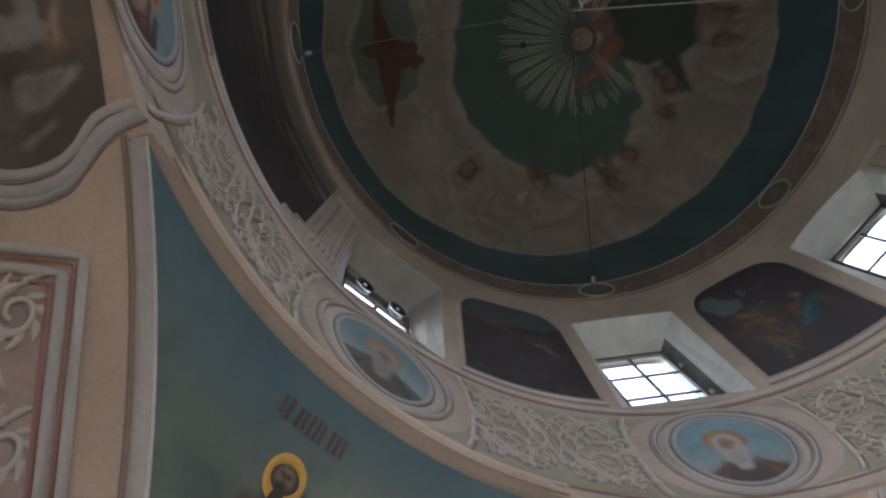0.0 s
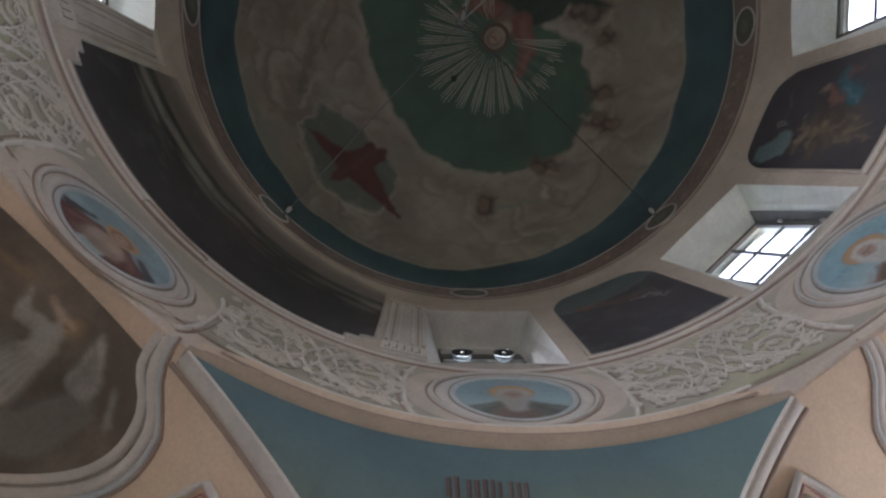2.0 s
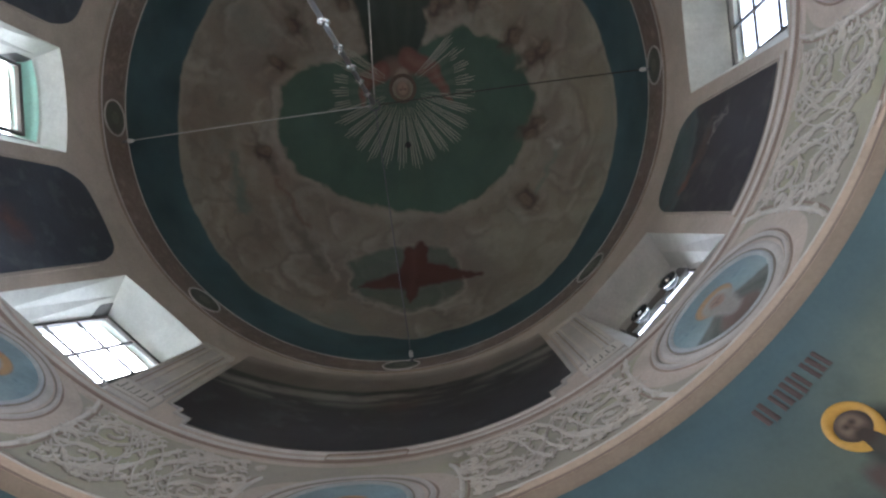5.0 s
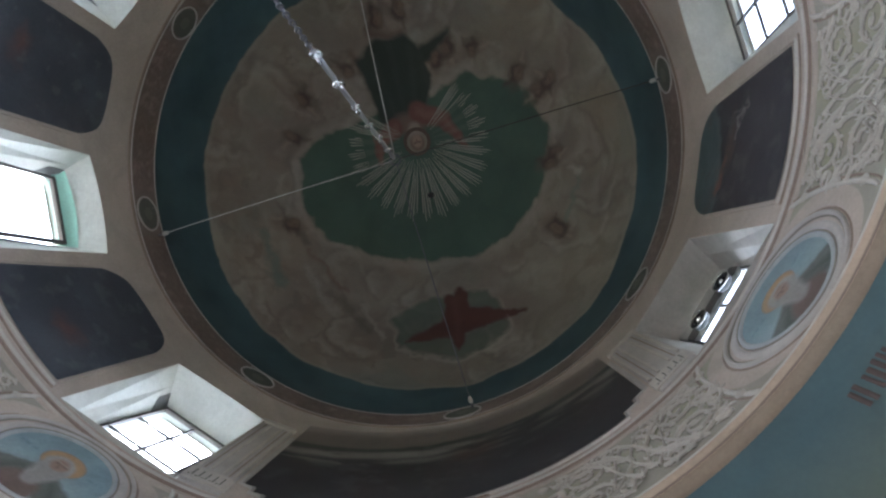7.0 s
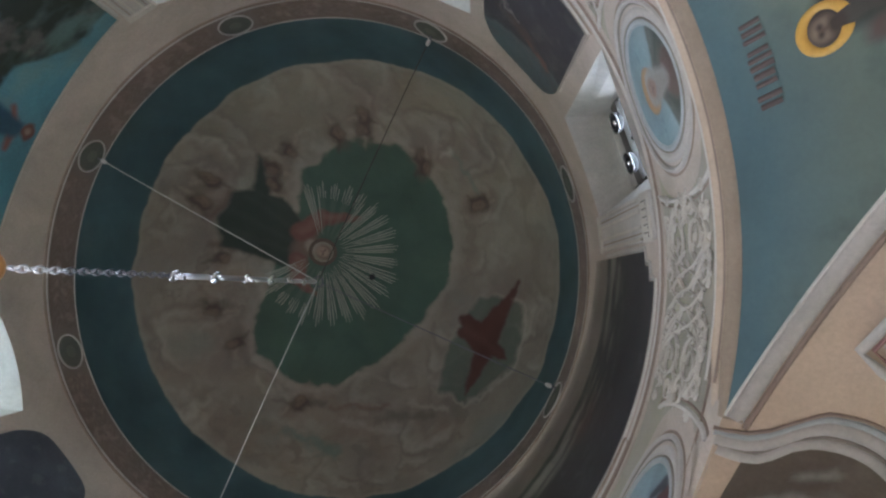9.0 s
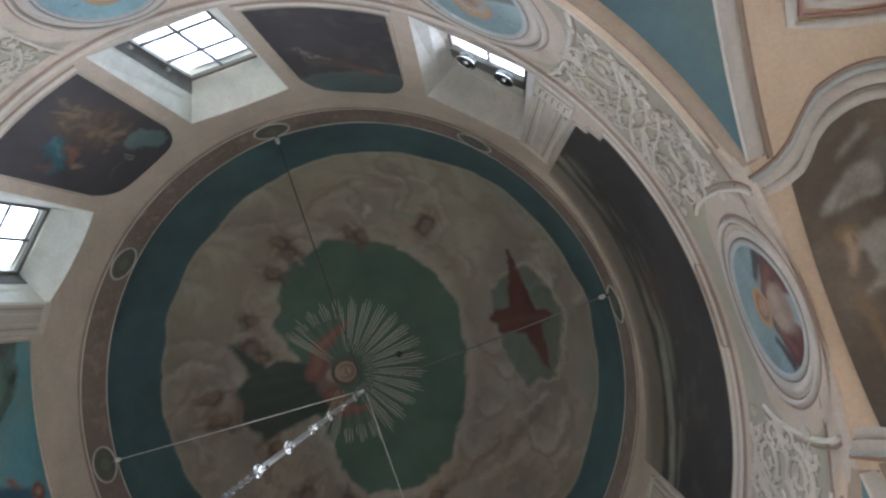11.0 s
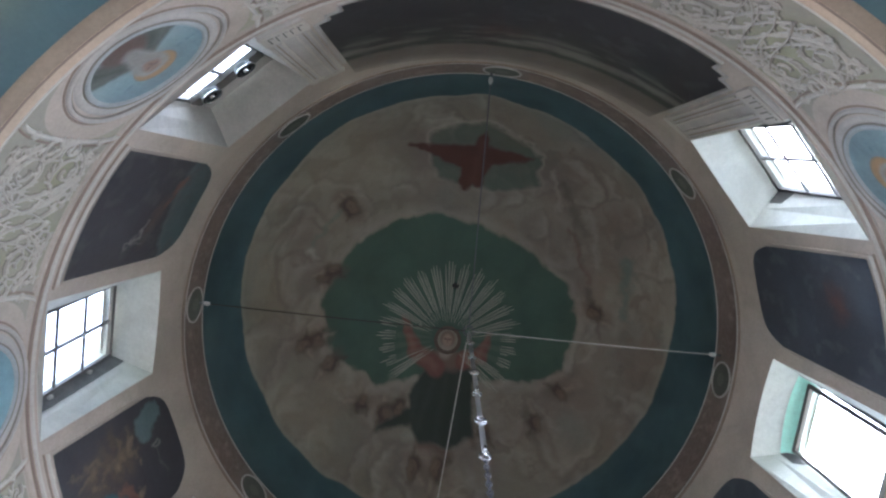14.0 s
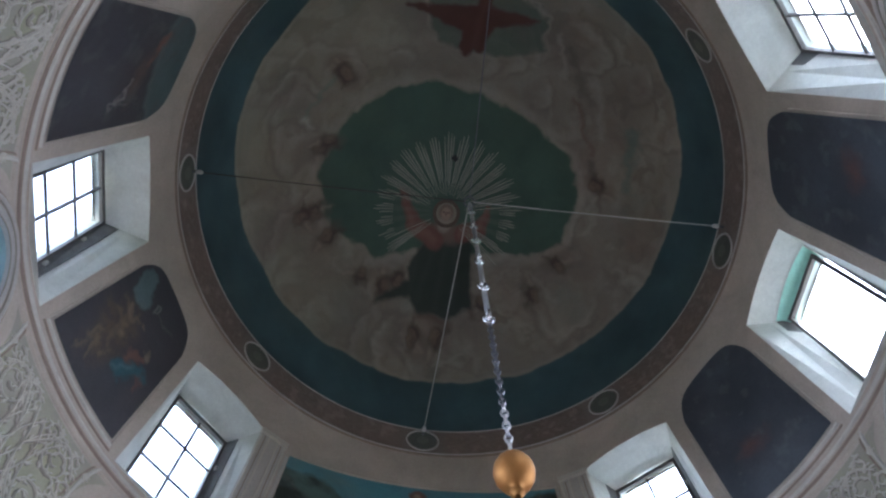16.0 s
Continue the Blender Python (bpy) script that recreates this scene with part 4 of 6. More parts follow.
def medallion(phi, mid, robe, skin, wing, seed):
    flat = 0.86 if phi == 0 else 1.0
    base = on_arc(phi, mid)

    def f0(a, b, h):
        return base(a, b * flat, h)

    t = thing("medallion", "round painted medallion with a haloed bust on blue in moulded rings", "medallion", "medallions of the frieze")
    n, m = 200, 70
    w = np.linspace(0, 2 * math.pi, n, endpoint=False)[:, None]
    q = np.linspace(0.0, 1.0, m)[None, :]
    a, b = 0.375 * q * np.cos(w), 0.395 * q * np.sin(w)
    P = wall_sheet(phi + np.degrees(a / 3.36), mid + b * flat, 0.012)
    g, h = fbm(a + seed, b, 0.0, 7.0), fbm(a - seed, b + 2, 0.0, 18.0)
    wa, wb = a + 0.05 * (g - 0.5) + 0.02 * (fbm(a, b + seed, 0.0, 16.0) - 0.5), b + 0.03 * (h - 0.5)
    C = np.ones(P.shape) * np.array((0.215, 0.345, 0.40) if phi == -90 else (0.205, 0.285, 0.315)) * (0.80 + 0.4 * g)[..., None]
    C = over(C, (0.36, 0.42, 0.43), np.clip((0.05 - b) * 2.5, 0, 0.6))
    if robe is None:
        # winged bust: dark red wings, round pale body, small haloed head
        for s in (-1, 1):
            C = over(C, (0.115, 0.050, 0.045), step(stroke(wa, wb, s * 0.10, -0.06, s * 0.23, -0.30, 0.07, 0.16), 0.015))
            C = over(C, (0.045, 0.042, 0.050), 0.95 * step(stroke(wa, wb, s * 0.19, 0.03, s * 0.30, -0.12, 0.020, 0.045), 0.015))
            C = over(C, (0.20, 0.10, 0.08), 0.7 * step(stroke(wa, wb, s * 0.13, -0.05, s * 0.22, -0.20, 0.012, 0.02), 0.015))
        C = over(C, (0.32, 0.25, 0.205), step(ell(wa, wb, 0.0, -0.16, 0.145, 0.15), 0.02))
        for cx, cy, r, sh in ((-0.06, -0.12, 0.05, 1.25), (0.07, -0.15, 0.055, 1.2), (0.0, -0.25, 0.05, 0.75), (0.10, -0.27, 0.04, 0.7), (-0.10, -0.24, 0.04, 0.7)):
            C = over(C, np.array((0.34, 0.265, 0.22)) * sh, 0.75 * step(ell(wa, wb, cx, cy, r, r), 0.03))
        C = over(C, (0.42, 0.25, 0.115), step(ell(wa, wb, 0.0, 0.09, 0.115, 0.105), 0.012))
        C = over(C, (0.22, 0.125, 0.08), step(ell(wa, wb, 0.0, 0.085, 0.080, 0.080), 0.015))
        C = over(C, (0.37, 0.25, 0.185), step(ell(wa, wb, 0.0, 0.070, 0.052, 0.062), 0.015))
        for s in (-1, 1):
            C = over(C, (0.14, 0.085, 0.065), 0.8 * step(ell(wa, wb, s * 0.021, 0.082, 0.014, 0.007), 0.008))
    else:
        # bearded elder: broad dark mantle, white hair and beard, dull gold halo
        for s in (-1, 1):
            drop = -0.09 if phi == -90 else 0.0
            C = over(C, wing, step(stroke(wa, wb, s * 0.05, -0.10 + drop, s * 0.30, -0.34 + drop, 0.06, 0.14), 0.018))
            C = over(C, np.asarray(wing) * 0.55, 0.7 * step(stroke(wa, wb, s * 0.12, -0.14, s * 0.26, -0.36, 0.012, 0.02), 0.02))
            C = over(C, np.asarray(wing) * 1.6, 0.5 * step(stroke(wa, wb, s * 0.20, -0.16, s * 0.32, -0.28, 0.010, 0.02), 0.02))
            C = over(C, (0.10, 0.17, 0.21), 0.7 * step(np.abs(b - 0.085 + 0.25 * np.abs(a) * s * 0.4) - 0.010 * (0.5 + h), 0.008) * step(np.abs(s * a - 0.26) - 0.065, 0.02) * np.clip((fbm(a, b, 1.0, 40.0, 2) - 0.35) * 6, 0, 1))
        C = over(C, robe, step(ell(wa, wb, 0.02, -0.33, 0.15, 0.17), 0.02))
        C = over(C, (0.39, 0.245, 0.125), step(ell(a, b, 0.0, 0.10, 0.150, 0.140), 0.010))
        C = over(C, (0.26, 0.14, 0.065), 0.6 * step(np.abs(ell(a, b, 0.0, 0.10, 0.150, 0.140)) - 0.004, 0.006))
        C = over(C, (0.33, 0.31, 0.285) if phi != -90 else (0.46, 0.43, 0.40), step(ell(wa, wb, 0.0, 0.065, 0.108, 0.118), 0.014))
        C = over(C, (0.29, 0.28, 0.265) if phi != -90 else (0.45, 0.43, 0.41), step(stroke(wa, wb, 0.0, -0.02, 0.0, -0.20, 0.105, 0.055), 0.02))
        for k in range(5):
            C = over(C, (0.27, 0.25, 0.235), 0.55 * step(stroke(wa, wb, -0.05 + 0.025 * k, -0.02, -0.03 + 0.015 * k, -0.17, 0.005), 0.010))
        C = over(C, skin, step(ell(wa, wb, 0.0, 0.070, 0.062, 0.070), 0.014))
        for s in (-1, 1):
            C = over(C, np.asarray(skin) * 0.4, 0.85 * step(ell(wa, wb, s * 0.026, 0.078, 0.017, 0.009), 0.008))
            C = over(C, (0.40, 0.37, 0.34), 0.6 * step(ell(wa, wb, s * 0.028, 0.096, 0.020, 0.005), 0.006))
        C = over(C, np.asarray(skin) * 0.6, 0.8 * step(stroke(wa, wb, 0.004, 0.07, 0.006, 0.038, 0.006, 0.011), 0.008))
        C = over(C, (0.30, 0.19, 0.15), 0.8 * step(ell(wa, wb, 0.0, 0.008, 0.026, 0.007), 0.008))
    painted("painting", P, C, M_OIL, wrap=True, parent=t, label="painted bust on a blue ground")
    ribbon("inner_ring", f0, oval(0.392, 0.412, 72), 0.045, 0.028, M_BLUEGREY, t, "blue-grey moulded ring", True)
    # Shade between the moulded rings, put in as thin grey-brown bands.
    ribbon("shade_ring", f0, oval(0.418, 0.436, 72), 0.014, 0.023, M_PAINTED_SHADE, t, "thin grey-brown shade line", True)
    ribbon("shade_ring", f0, oval(0.512, 0.493, 72), 0.014, 0.021, M_PAINTED_SHADE, t, "thin grey-brown shade line", True)
    ribbon("middle_ring", f0, oval(0.455, 0.463, 72), 0.07, 0.02, M_GREYMOULD, t, "grey moulded ring", True)
    ribbon("outer_ring", f0, oval(0.535, 0.51, 72), 0.035, 0.034, M_GREYMOULD, t, "pale moulded ring", True)
    ribbon("brown_ring", f0, oval(0.565, 0.525, 72), 0.02, 0.016, M_BROWN, t, "brown line round the rings", True)
    oval_sheet("field", f0, 0.70, 0.52, 0.008, M_CREAM, t, "cream field behind the rings", 2.6)
    for s in (-1, 1):
        arc = [(s * (0.60 + 0.11 * math.cos(w)), 0.50 * math.sin(w)) for w in np.linspace(-1.35, 1.35, 19)]
        ribbon("side_lobe", f0, arc, [0.012] + [0.035] * 17 + [0.012], 0.022, M_LIGHTLINE, t, "pale moulded lobe")
        arc = [(s * (0.62 + 0.13 * math.cos(w)), 0.52 * math.sin(w)) for w in np.linspace(-1.3, 1.3, 19)]
        ribbon("lobe_line", f0, arc, 0.02, 0.012, M_BROWN, t, "brown line round the lobe")


LOOKS = {0: (None, None, None), -90: ((0.10, 0.085, 0.08), (0.315, 0.22, 0.17), (0.185, 0.11, 0.08))}
ELDER = ((0.15, 0.105, 0.09), (0.285, 0.195, 0.15), (0.115, 0.125, 0.11))
for k, phi in enumerate((0, 45, 90, 135, 180, -135, -90, -45)):
    medallion(phi, -3.40 if phi == 0 else -3.16, *LOOKS.get(phi, ELDER), 3.1 * k + 1)


# ---- scrollwork panels of the frieze ----
def leaf_mesh():
    """A lobed acanthus leaf, 1 long, with a raised midrib."""
    out = [(0, 0.05), (0.16, 0.17), (0.24, 0.10), (0.42, 0.25), (0.50, 0.14), (0.68, 0.20), (0.74, 0.09), (1.0, 0.0)]
    V, F = [], []
    for x, w in out:
        V += [(x, w, 0.0), (x, w * 0.5, 0.09), (x, 0.0, 0.045 if x < 0.95 else 0.0), (x, -w * 0.5, 0.09), (x, -w, 0.0)]
    return pydata("leaf", V, grid_faces(len(out), 5))


LEAF = leaf_mesh()
LEAF.materials.append(M_STUCCO)


def scroll_panel(phi, mid=-3.17):
    f0 = on_arc(phi, mid)
    here = Matrix.Translation(f0(0, -0.45, 0.0))
    t = thing("scroll_relief", "pale interlaced acanthus scrollwork on the khaki frieze", "relief", "scroll reliefs of the frieze")
    t.matrix_world = here
    inv = here.inverted()

    def fn(a, b, h):
        return inv @ f0(a, b, h)

    rnd = random.Random(11)
    V, F = [], []

    # Wider brown bands under stems and leaves, shifted down: their shadow as paint.
    OV, OF = [], []

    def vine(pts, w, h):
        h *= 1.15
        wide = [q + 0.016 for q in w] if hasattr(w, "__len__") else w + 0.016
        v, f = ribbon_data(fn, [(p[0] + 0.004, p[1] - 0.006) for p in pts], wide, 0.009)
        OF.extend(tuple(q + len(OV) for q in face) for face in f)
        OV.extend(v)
        v, f = ribbon_data(fn, pts, w, h)
        F.extend(tuple(q + len(V) for q in face) for face in f)
        V.extend(v)
        # small pointed leaves on both sides of the stem
        run = 0.0
        for i in range(1, len(pts) - 1):
            run += math.dist(pts[i - 1], pts[i])
            if run < 0.055:
                continue
            run = 0.0
            tang = math.atan2(pts[i + 1][1] - pts[i - 1][1], pts[i + 1][0] - pts[i - 1][0])
            side = 1 if (i // 2) % 2 else -1
            bend = tang + side * rnd.uniform(0.6, 1.1)
            ln = rnd.uniform(0.045, 0.075)
            mid = (pts[i][0] + 0.55 * ln * math.cos(bend), pts[i][1] + 0.55 * ln * math.sin(bend))
            tip = (mid[0] + 0.55 * ln * math.cos(bend - side * 0.6), mid[1] + 0.55 * ln * math.sin(bend - side * 0.6))
            if max(abs(tip[1]), abs(mid[1])) > 0.43 or abs(tip[0]) > 0.66:
                continue
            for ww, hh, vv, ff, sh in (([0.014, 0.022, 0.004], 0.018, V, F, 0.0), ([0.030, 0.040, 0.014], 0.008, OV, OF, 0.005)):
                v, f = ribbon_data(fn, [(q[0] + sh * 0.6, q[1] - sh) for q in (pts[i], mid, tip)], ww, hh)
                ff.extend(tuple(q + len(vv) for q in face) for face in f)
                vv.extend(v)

    leaves = []

    def leaf(a, b, ang, size, lift=0.012):
        leaves.append((a, b, ang, size, lift))

    # crossing stems in the middle
    for s in (-1, 1):
        for k in range(4):
            x = -0.17 + 0.115 * k
            pts = [(s * (x - 0.16 + 0.32 * q + 0.03 * math.sin(q * 6.3)), -0.36 + 0.72 * q) for q in np.linspace(0.06, 0.94, 14)]
            vine(pts, 0.015, 0.020 + 0.004 * (k % 2) + (0.005 if s > 0 else 0))
    # spirals at both ends, above and below
    for s in (-1, 1):
        for v in (-1, 1):
            for cx, cy, r, turns, ph0 in ((0.36, 0.19, 0.155, 1.45, 2.6), (0.54, 0.10, 0.10, 1.3, 3.4), (0.17, 0.32, 0.08, 1.2, 0.4), (0.50, 0.33, 0.075, 1.2, 1.0), (0.30, 0.36, 0.06, 1.1, 2.2)):
                pts = []
                for q in np.linspace(0, 1, 22):
                    w = ph0 + q * turns * 2 * math.pi
                    rr = r * (1 - 0.80 * q)
                    pts.append((s * (cx + rr * math.cos(w)), v * (cy + rr * math.sin(w))))
                vine(pts, np.linspace(0.017, 0.010, 22).tolist(), 0.024)
                for q in (0.04, 0.16, 0.28, 0.40, 0.54):
                    w = ph0 + q * turns * 2 * math.pi
                    rr = r * (1 - 0.80 * q)
                    a, b = s * (cx + rr * math.cos(w)), v * (cy + rr * math.sin(w))
                    ang = math.atan2(v * math.sin(w + 0.9), s * math.cos(w + 0.9))
                    leaf(a, b, ang, rnd.uniform(0.055, 0.08) * (1.0 if r > 0.1 else 0.75))
            vine([(s * (0.05 + 0.5 * q), v * (0.03 + 0.33 * math.sin(q * 2.6))) for q in np.linspace(0, 1, 14)], 0.019, 0.026)
            # leaf sprays at the tips
            for ang in (-0.9, -0.4, 0.1, 0.6):
                leaf(s * 0.60, v * 0.33, math.atan2(v * math.sin(ang + 0.2), s * math.cos(ang)), 0.075)
                leaf(s * 0.22, v * 0.36, math.atan2(v * math.sin(ang + 1.2), s * math.cos(ang + 1.0)), 0.07)
        for ang in (-1.1, -0.55, 0.0, 0.55, 1.1):
            leaf(s * 0.56, 0.0, math.atan2(math.sin(ang), s * math.cos(ang)), 0.085)
    tagged(obj("vine", pydata("vine", V, F), M_STUCCO, t, "pale interlaced stems with small leaves"), kind="stuff")
    tagged(obj("stem_shadow", pydata("stem_shadow", OV, OF), M_PAINTED_SHADE, t, "grey-brown painted shadow of the stems and leaves"), kind="stuff")
    for a, b, ang, size, lift in leaves:
        if abs(b) > 0.44:
            continue
        p = fn(a, b, lift)
        e1 = (fn(a + 0.01 * math.cos(ang), b + 0.01 * math.sin(ang), lift) - p).normalized()
        up = (fn(a, b, lift + 0.05) - p).normalized()
        e2 = up.cross(e1).normalized()
        m = Matrix((e1, e2, up)).transposed().to_4x4()
        o = obj("leaf", LEAF, None, t)
        o.matrix_basis = Matrix.Translation(p) @ m @ Matrix.Diagonal((size, size, size * 1.6, 1))
    return t


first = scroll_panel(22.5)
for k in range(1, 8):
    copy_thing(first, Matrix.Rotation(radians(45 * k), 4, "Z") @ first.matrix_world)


# ---- murals between the windows ----
def mural_sheet(phi, half, zlo, ztop, paint, n=110, m=110, inward=0.008, parent=None, label=""):
    """A painted field; ztop and half may depend on the place across and up."""
    s = np.linspace(-1, 1, n)[:, None]
    v = np.linspace(0, 1, m)[None, :]
    z = zlo + (ztop(s) - zlo) * v
    ph = phi + s * half(v)
    P = wall_sheet(ph + 0 * z, z + 0 * ph, inward)
    a = np.radians(ph - phi) * 3.3 + 0 * z
    return painted("painting", P, paint(a, z + 0 * a, P), M_OIL, parent=parent, label=label)


def small_mural(phi, scene_no, flip):
    t = thing("mural", ("dark night mural with reddish clouds between two drum windows", "dark mural of figures round a light between two drum windows",
                        "dark blue-grey faded mural between two drum windows")[scene_no], "mural", "murals between the windows")

    def top(s):
        return -0.74 - 0.10 * s ** 2 - 0.26 * np.abs(s) ** 7

    def half(v):
        return 10.0 - 0.6 * v

    def paint(a, z, P):
        a = a * flip
        f, g = fbm(a + phi, z, 0.0, 2.2), fbm(a - phi, z, 1.0, 7.0)
        wa = a + 0.20 * (g - 0.5) + 0.06 * (fbm(a, z, 7.0, 20.0) - 0.5)
        wz = z + 0.20 * (fbm(a, z, phi, 6.0) - 0.5) + 0.05 * (fbm(a, z, 3.0, 20.0) - 0.5)
        C = np.ones(P.shape) * np.array((0.058, 0.055, 0.064) if scene_no < 2 else (0.062, 0.068, 0.085)) * (0.75 + 0.5 * f)[..., None]
        if scene_no == 0:
            shore = wz + 1.24 + 0.22 * wa
            C = over(C, (0.095, 0.130, 0.135), step(-shore, 0.03) * np.clip(0.4 + f, 0, 1))
            C = over(C, (0.17, 0.19, 0.175), 0.5 * step(np.abs(shore - 0.03) - 0.02, 0.03) * np.clip(g * 1.6, 0, 1))
            C = over(C, (0.23, 0.095, 0.065), 0.85 * step(stroke(wa, wz, 0.02, -1.34, 0.36, -1.27, 0.02, 0.035) + 0.05 * (g - 0.5), 0.03))
            C = over(C, (0.17, 0.10, 0.075), 0.6 * step(ell(wa, wz, -0.12, -1.42, 0.20, 0.06, 14), 0.06))
            C = over(C, (0.34, 0.315, 0.29), 0.8 * step(stroke(wa, wz, -0.37, -1.72, -0.27, -1.56, 0.010, 0.014), 0.015))
            C = over(C, (0.34, 0.315, 0.29), 0.8 * step(stroke(wa, wz, -0.27, -1.56, -0.12, -1.50, 0.016, 0.008), 0.015))
            C = over(C, (0.24, 0.225, 0.21), 0.7 * step(stroke(wa, wz, -0.34, -1.62, -0.36, -1.48, 0.010, 0.006), 0.015))
            C = over(C, (0.10, 0.095, 0.095), 0.8 * np.clip((g - 0.54) * 5, 0, 0.8))
        elif scene_no == 1:
            C = over(C, (0.13, 0.18, 0.19), step(stroke(wa, wz, 0.36, -1.00, 0.26, -1.24, 0.10, 0.13), 0.02))
            fine = np.clip((fbm(a, z, 4.0, 13.0) - 0.36) * 5, 0, 1)
            C = over(C, (0.14, 0.098, 0.063), 0.65 * np.clip(0.4 + 0.6 * fine, 0, 1) * step(ell(wa, wz, 0.17, -1.78, 0.22, 0.38) + 0.22 * (g - 0.5), 0.08))
            for x0, z0, x1, z1, w in ((0.20, -1.50, 0.12, -1.42, 0.05), (0.37, -1.46, 0.27, -1.52, 0.016), (0.36, -1.62, 0.24, -1.60, 0.014), (0.20, -1.62, 0.14, -1.86, 0.05), (0.10, -1.86, 0.08, -2.06, 0.035), (0.28, -1.95, 0.27, -2.30, 0.022), (0.20, -2.00, 0.16, -2.25, 0.025)):
                C = over(C, (0.23, 0.165, 0.11), 0.6 * np.clip(0.45 + 0.6 * fine, 0, 1) * step(stroke(wa, wz, x0, z0, x1, z1, w, 0.6 * w), 0.02))
            for x0, z0, w in ((0.21, -1.46, 0.035), (0.12, -1.72, 0.035), (0.03, -1.40, 0.03)):
                C = over(C, (0.24, 0.175, 0.125), 0.75 * step(ell(wa, wz, x0, z0, w, w), 0.02))
            C = over(C, (0.34, 0.33, 0.30), 0.8 * step(np.abs(ell(wa, wz, 0.02, -1.13, 0.035, 0.05)) - 0.010, 0.014))
            C = over(C, (0.16, 0.155, 0.14), 0.6 * step(stroke(wa, wz, -0.02, -1.12, -0.32, -1.10, 0.008), 0.012))
            C = over(C, (0.040, 0.115, 0.150), 0.95 * step(stroke(wa, wz, -0.12, -1.92, -0.34, -1.72, 0.10, 0.06), 0.025))
            C = over(C, (0.12, 0.20, 0.235), 0.7 * step(stroke(wa, wz, -0.08, -1.98, -0.22, -1.78, 0.015, 0.025), 0.02))
            C = over(C, (0.21, 0.10, 0.078), 0.9 * step(stroke(wa, wz, -0.11, -1.74, -0.22, -1.64, 0.055, 0.04), 0.025))
            C = over(C, (0.25, 0.185, 0.135), 0.85 * step(ell(wa, wz, -0.25, -1.54, 0.05, 0.06), 0.02))
            C = over(C, (0.20, 0.085, 0.07), 0.6 * step(stroke(wa, wz, -0.38, -1.78, -0.42, -1.92, 0.03), 0.025))
        else:
            C = over(C, (0.085, 0.095, 0.115), np.clip((f - 0.45) * 2.5, 0, 0.6))
            C = over(C, (0.19, 0.20, 0.20), 0.4 * np.clip((g - 0.62) * 5, 0, 0.7))
            C = over(C, (0.17, 0.07, 0.05), 0.6 * step(ell(wa, wz, -0.1, -1.9, 0.14, 0.08), 0.06))
        return C

    mural_sheet(phi, half, -2.40, top, paint, parent=t, label="dark oil-painted scene")
    f0 = on_arc(phi, 0.0)
    k = 3.36 * math.pi / 180
    ribbon("lower_line", f0, [(a, -2.445) for a in np.linspace(-10.6 * k, 10.6 * k, 16)], 0.035, 0.014, M_LIGHTLINE, t, "pale painted border line")
    ribbon("lower_shade_line", f0, [(a, -2.49) for a in np.linspace(-10.9 * k, 10.9 * k, 16)], 0.018, 0.012, M_BROWN, t, "brown border line")
    for s in (-1, 1):
        ribbon("side_line", f0, [(s * (10.55 - 0.6 * v) * k, -2.43 + 1.25 * v) for v in np.linspace(0, 1, 8)], 0.022, 0.012, M_CREAM, t)


for phi, no, flip in ((-67.6, 0, 1), (-112.6, 1, 1), (67.6, 2, 1), (112.6, 2, -1)):
    small_mural(phi, no, flip)


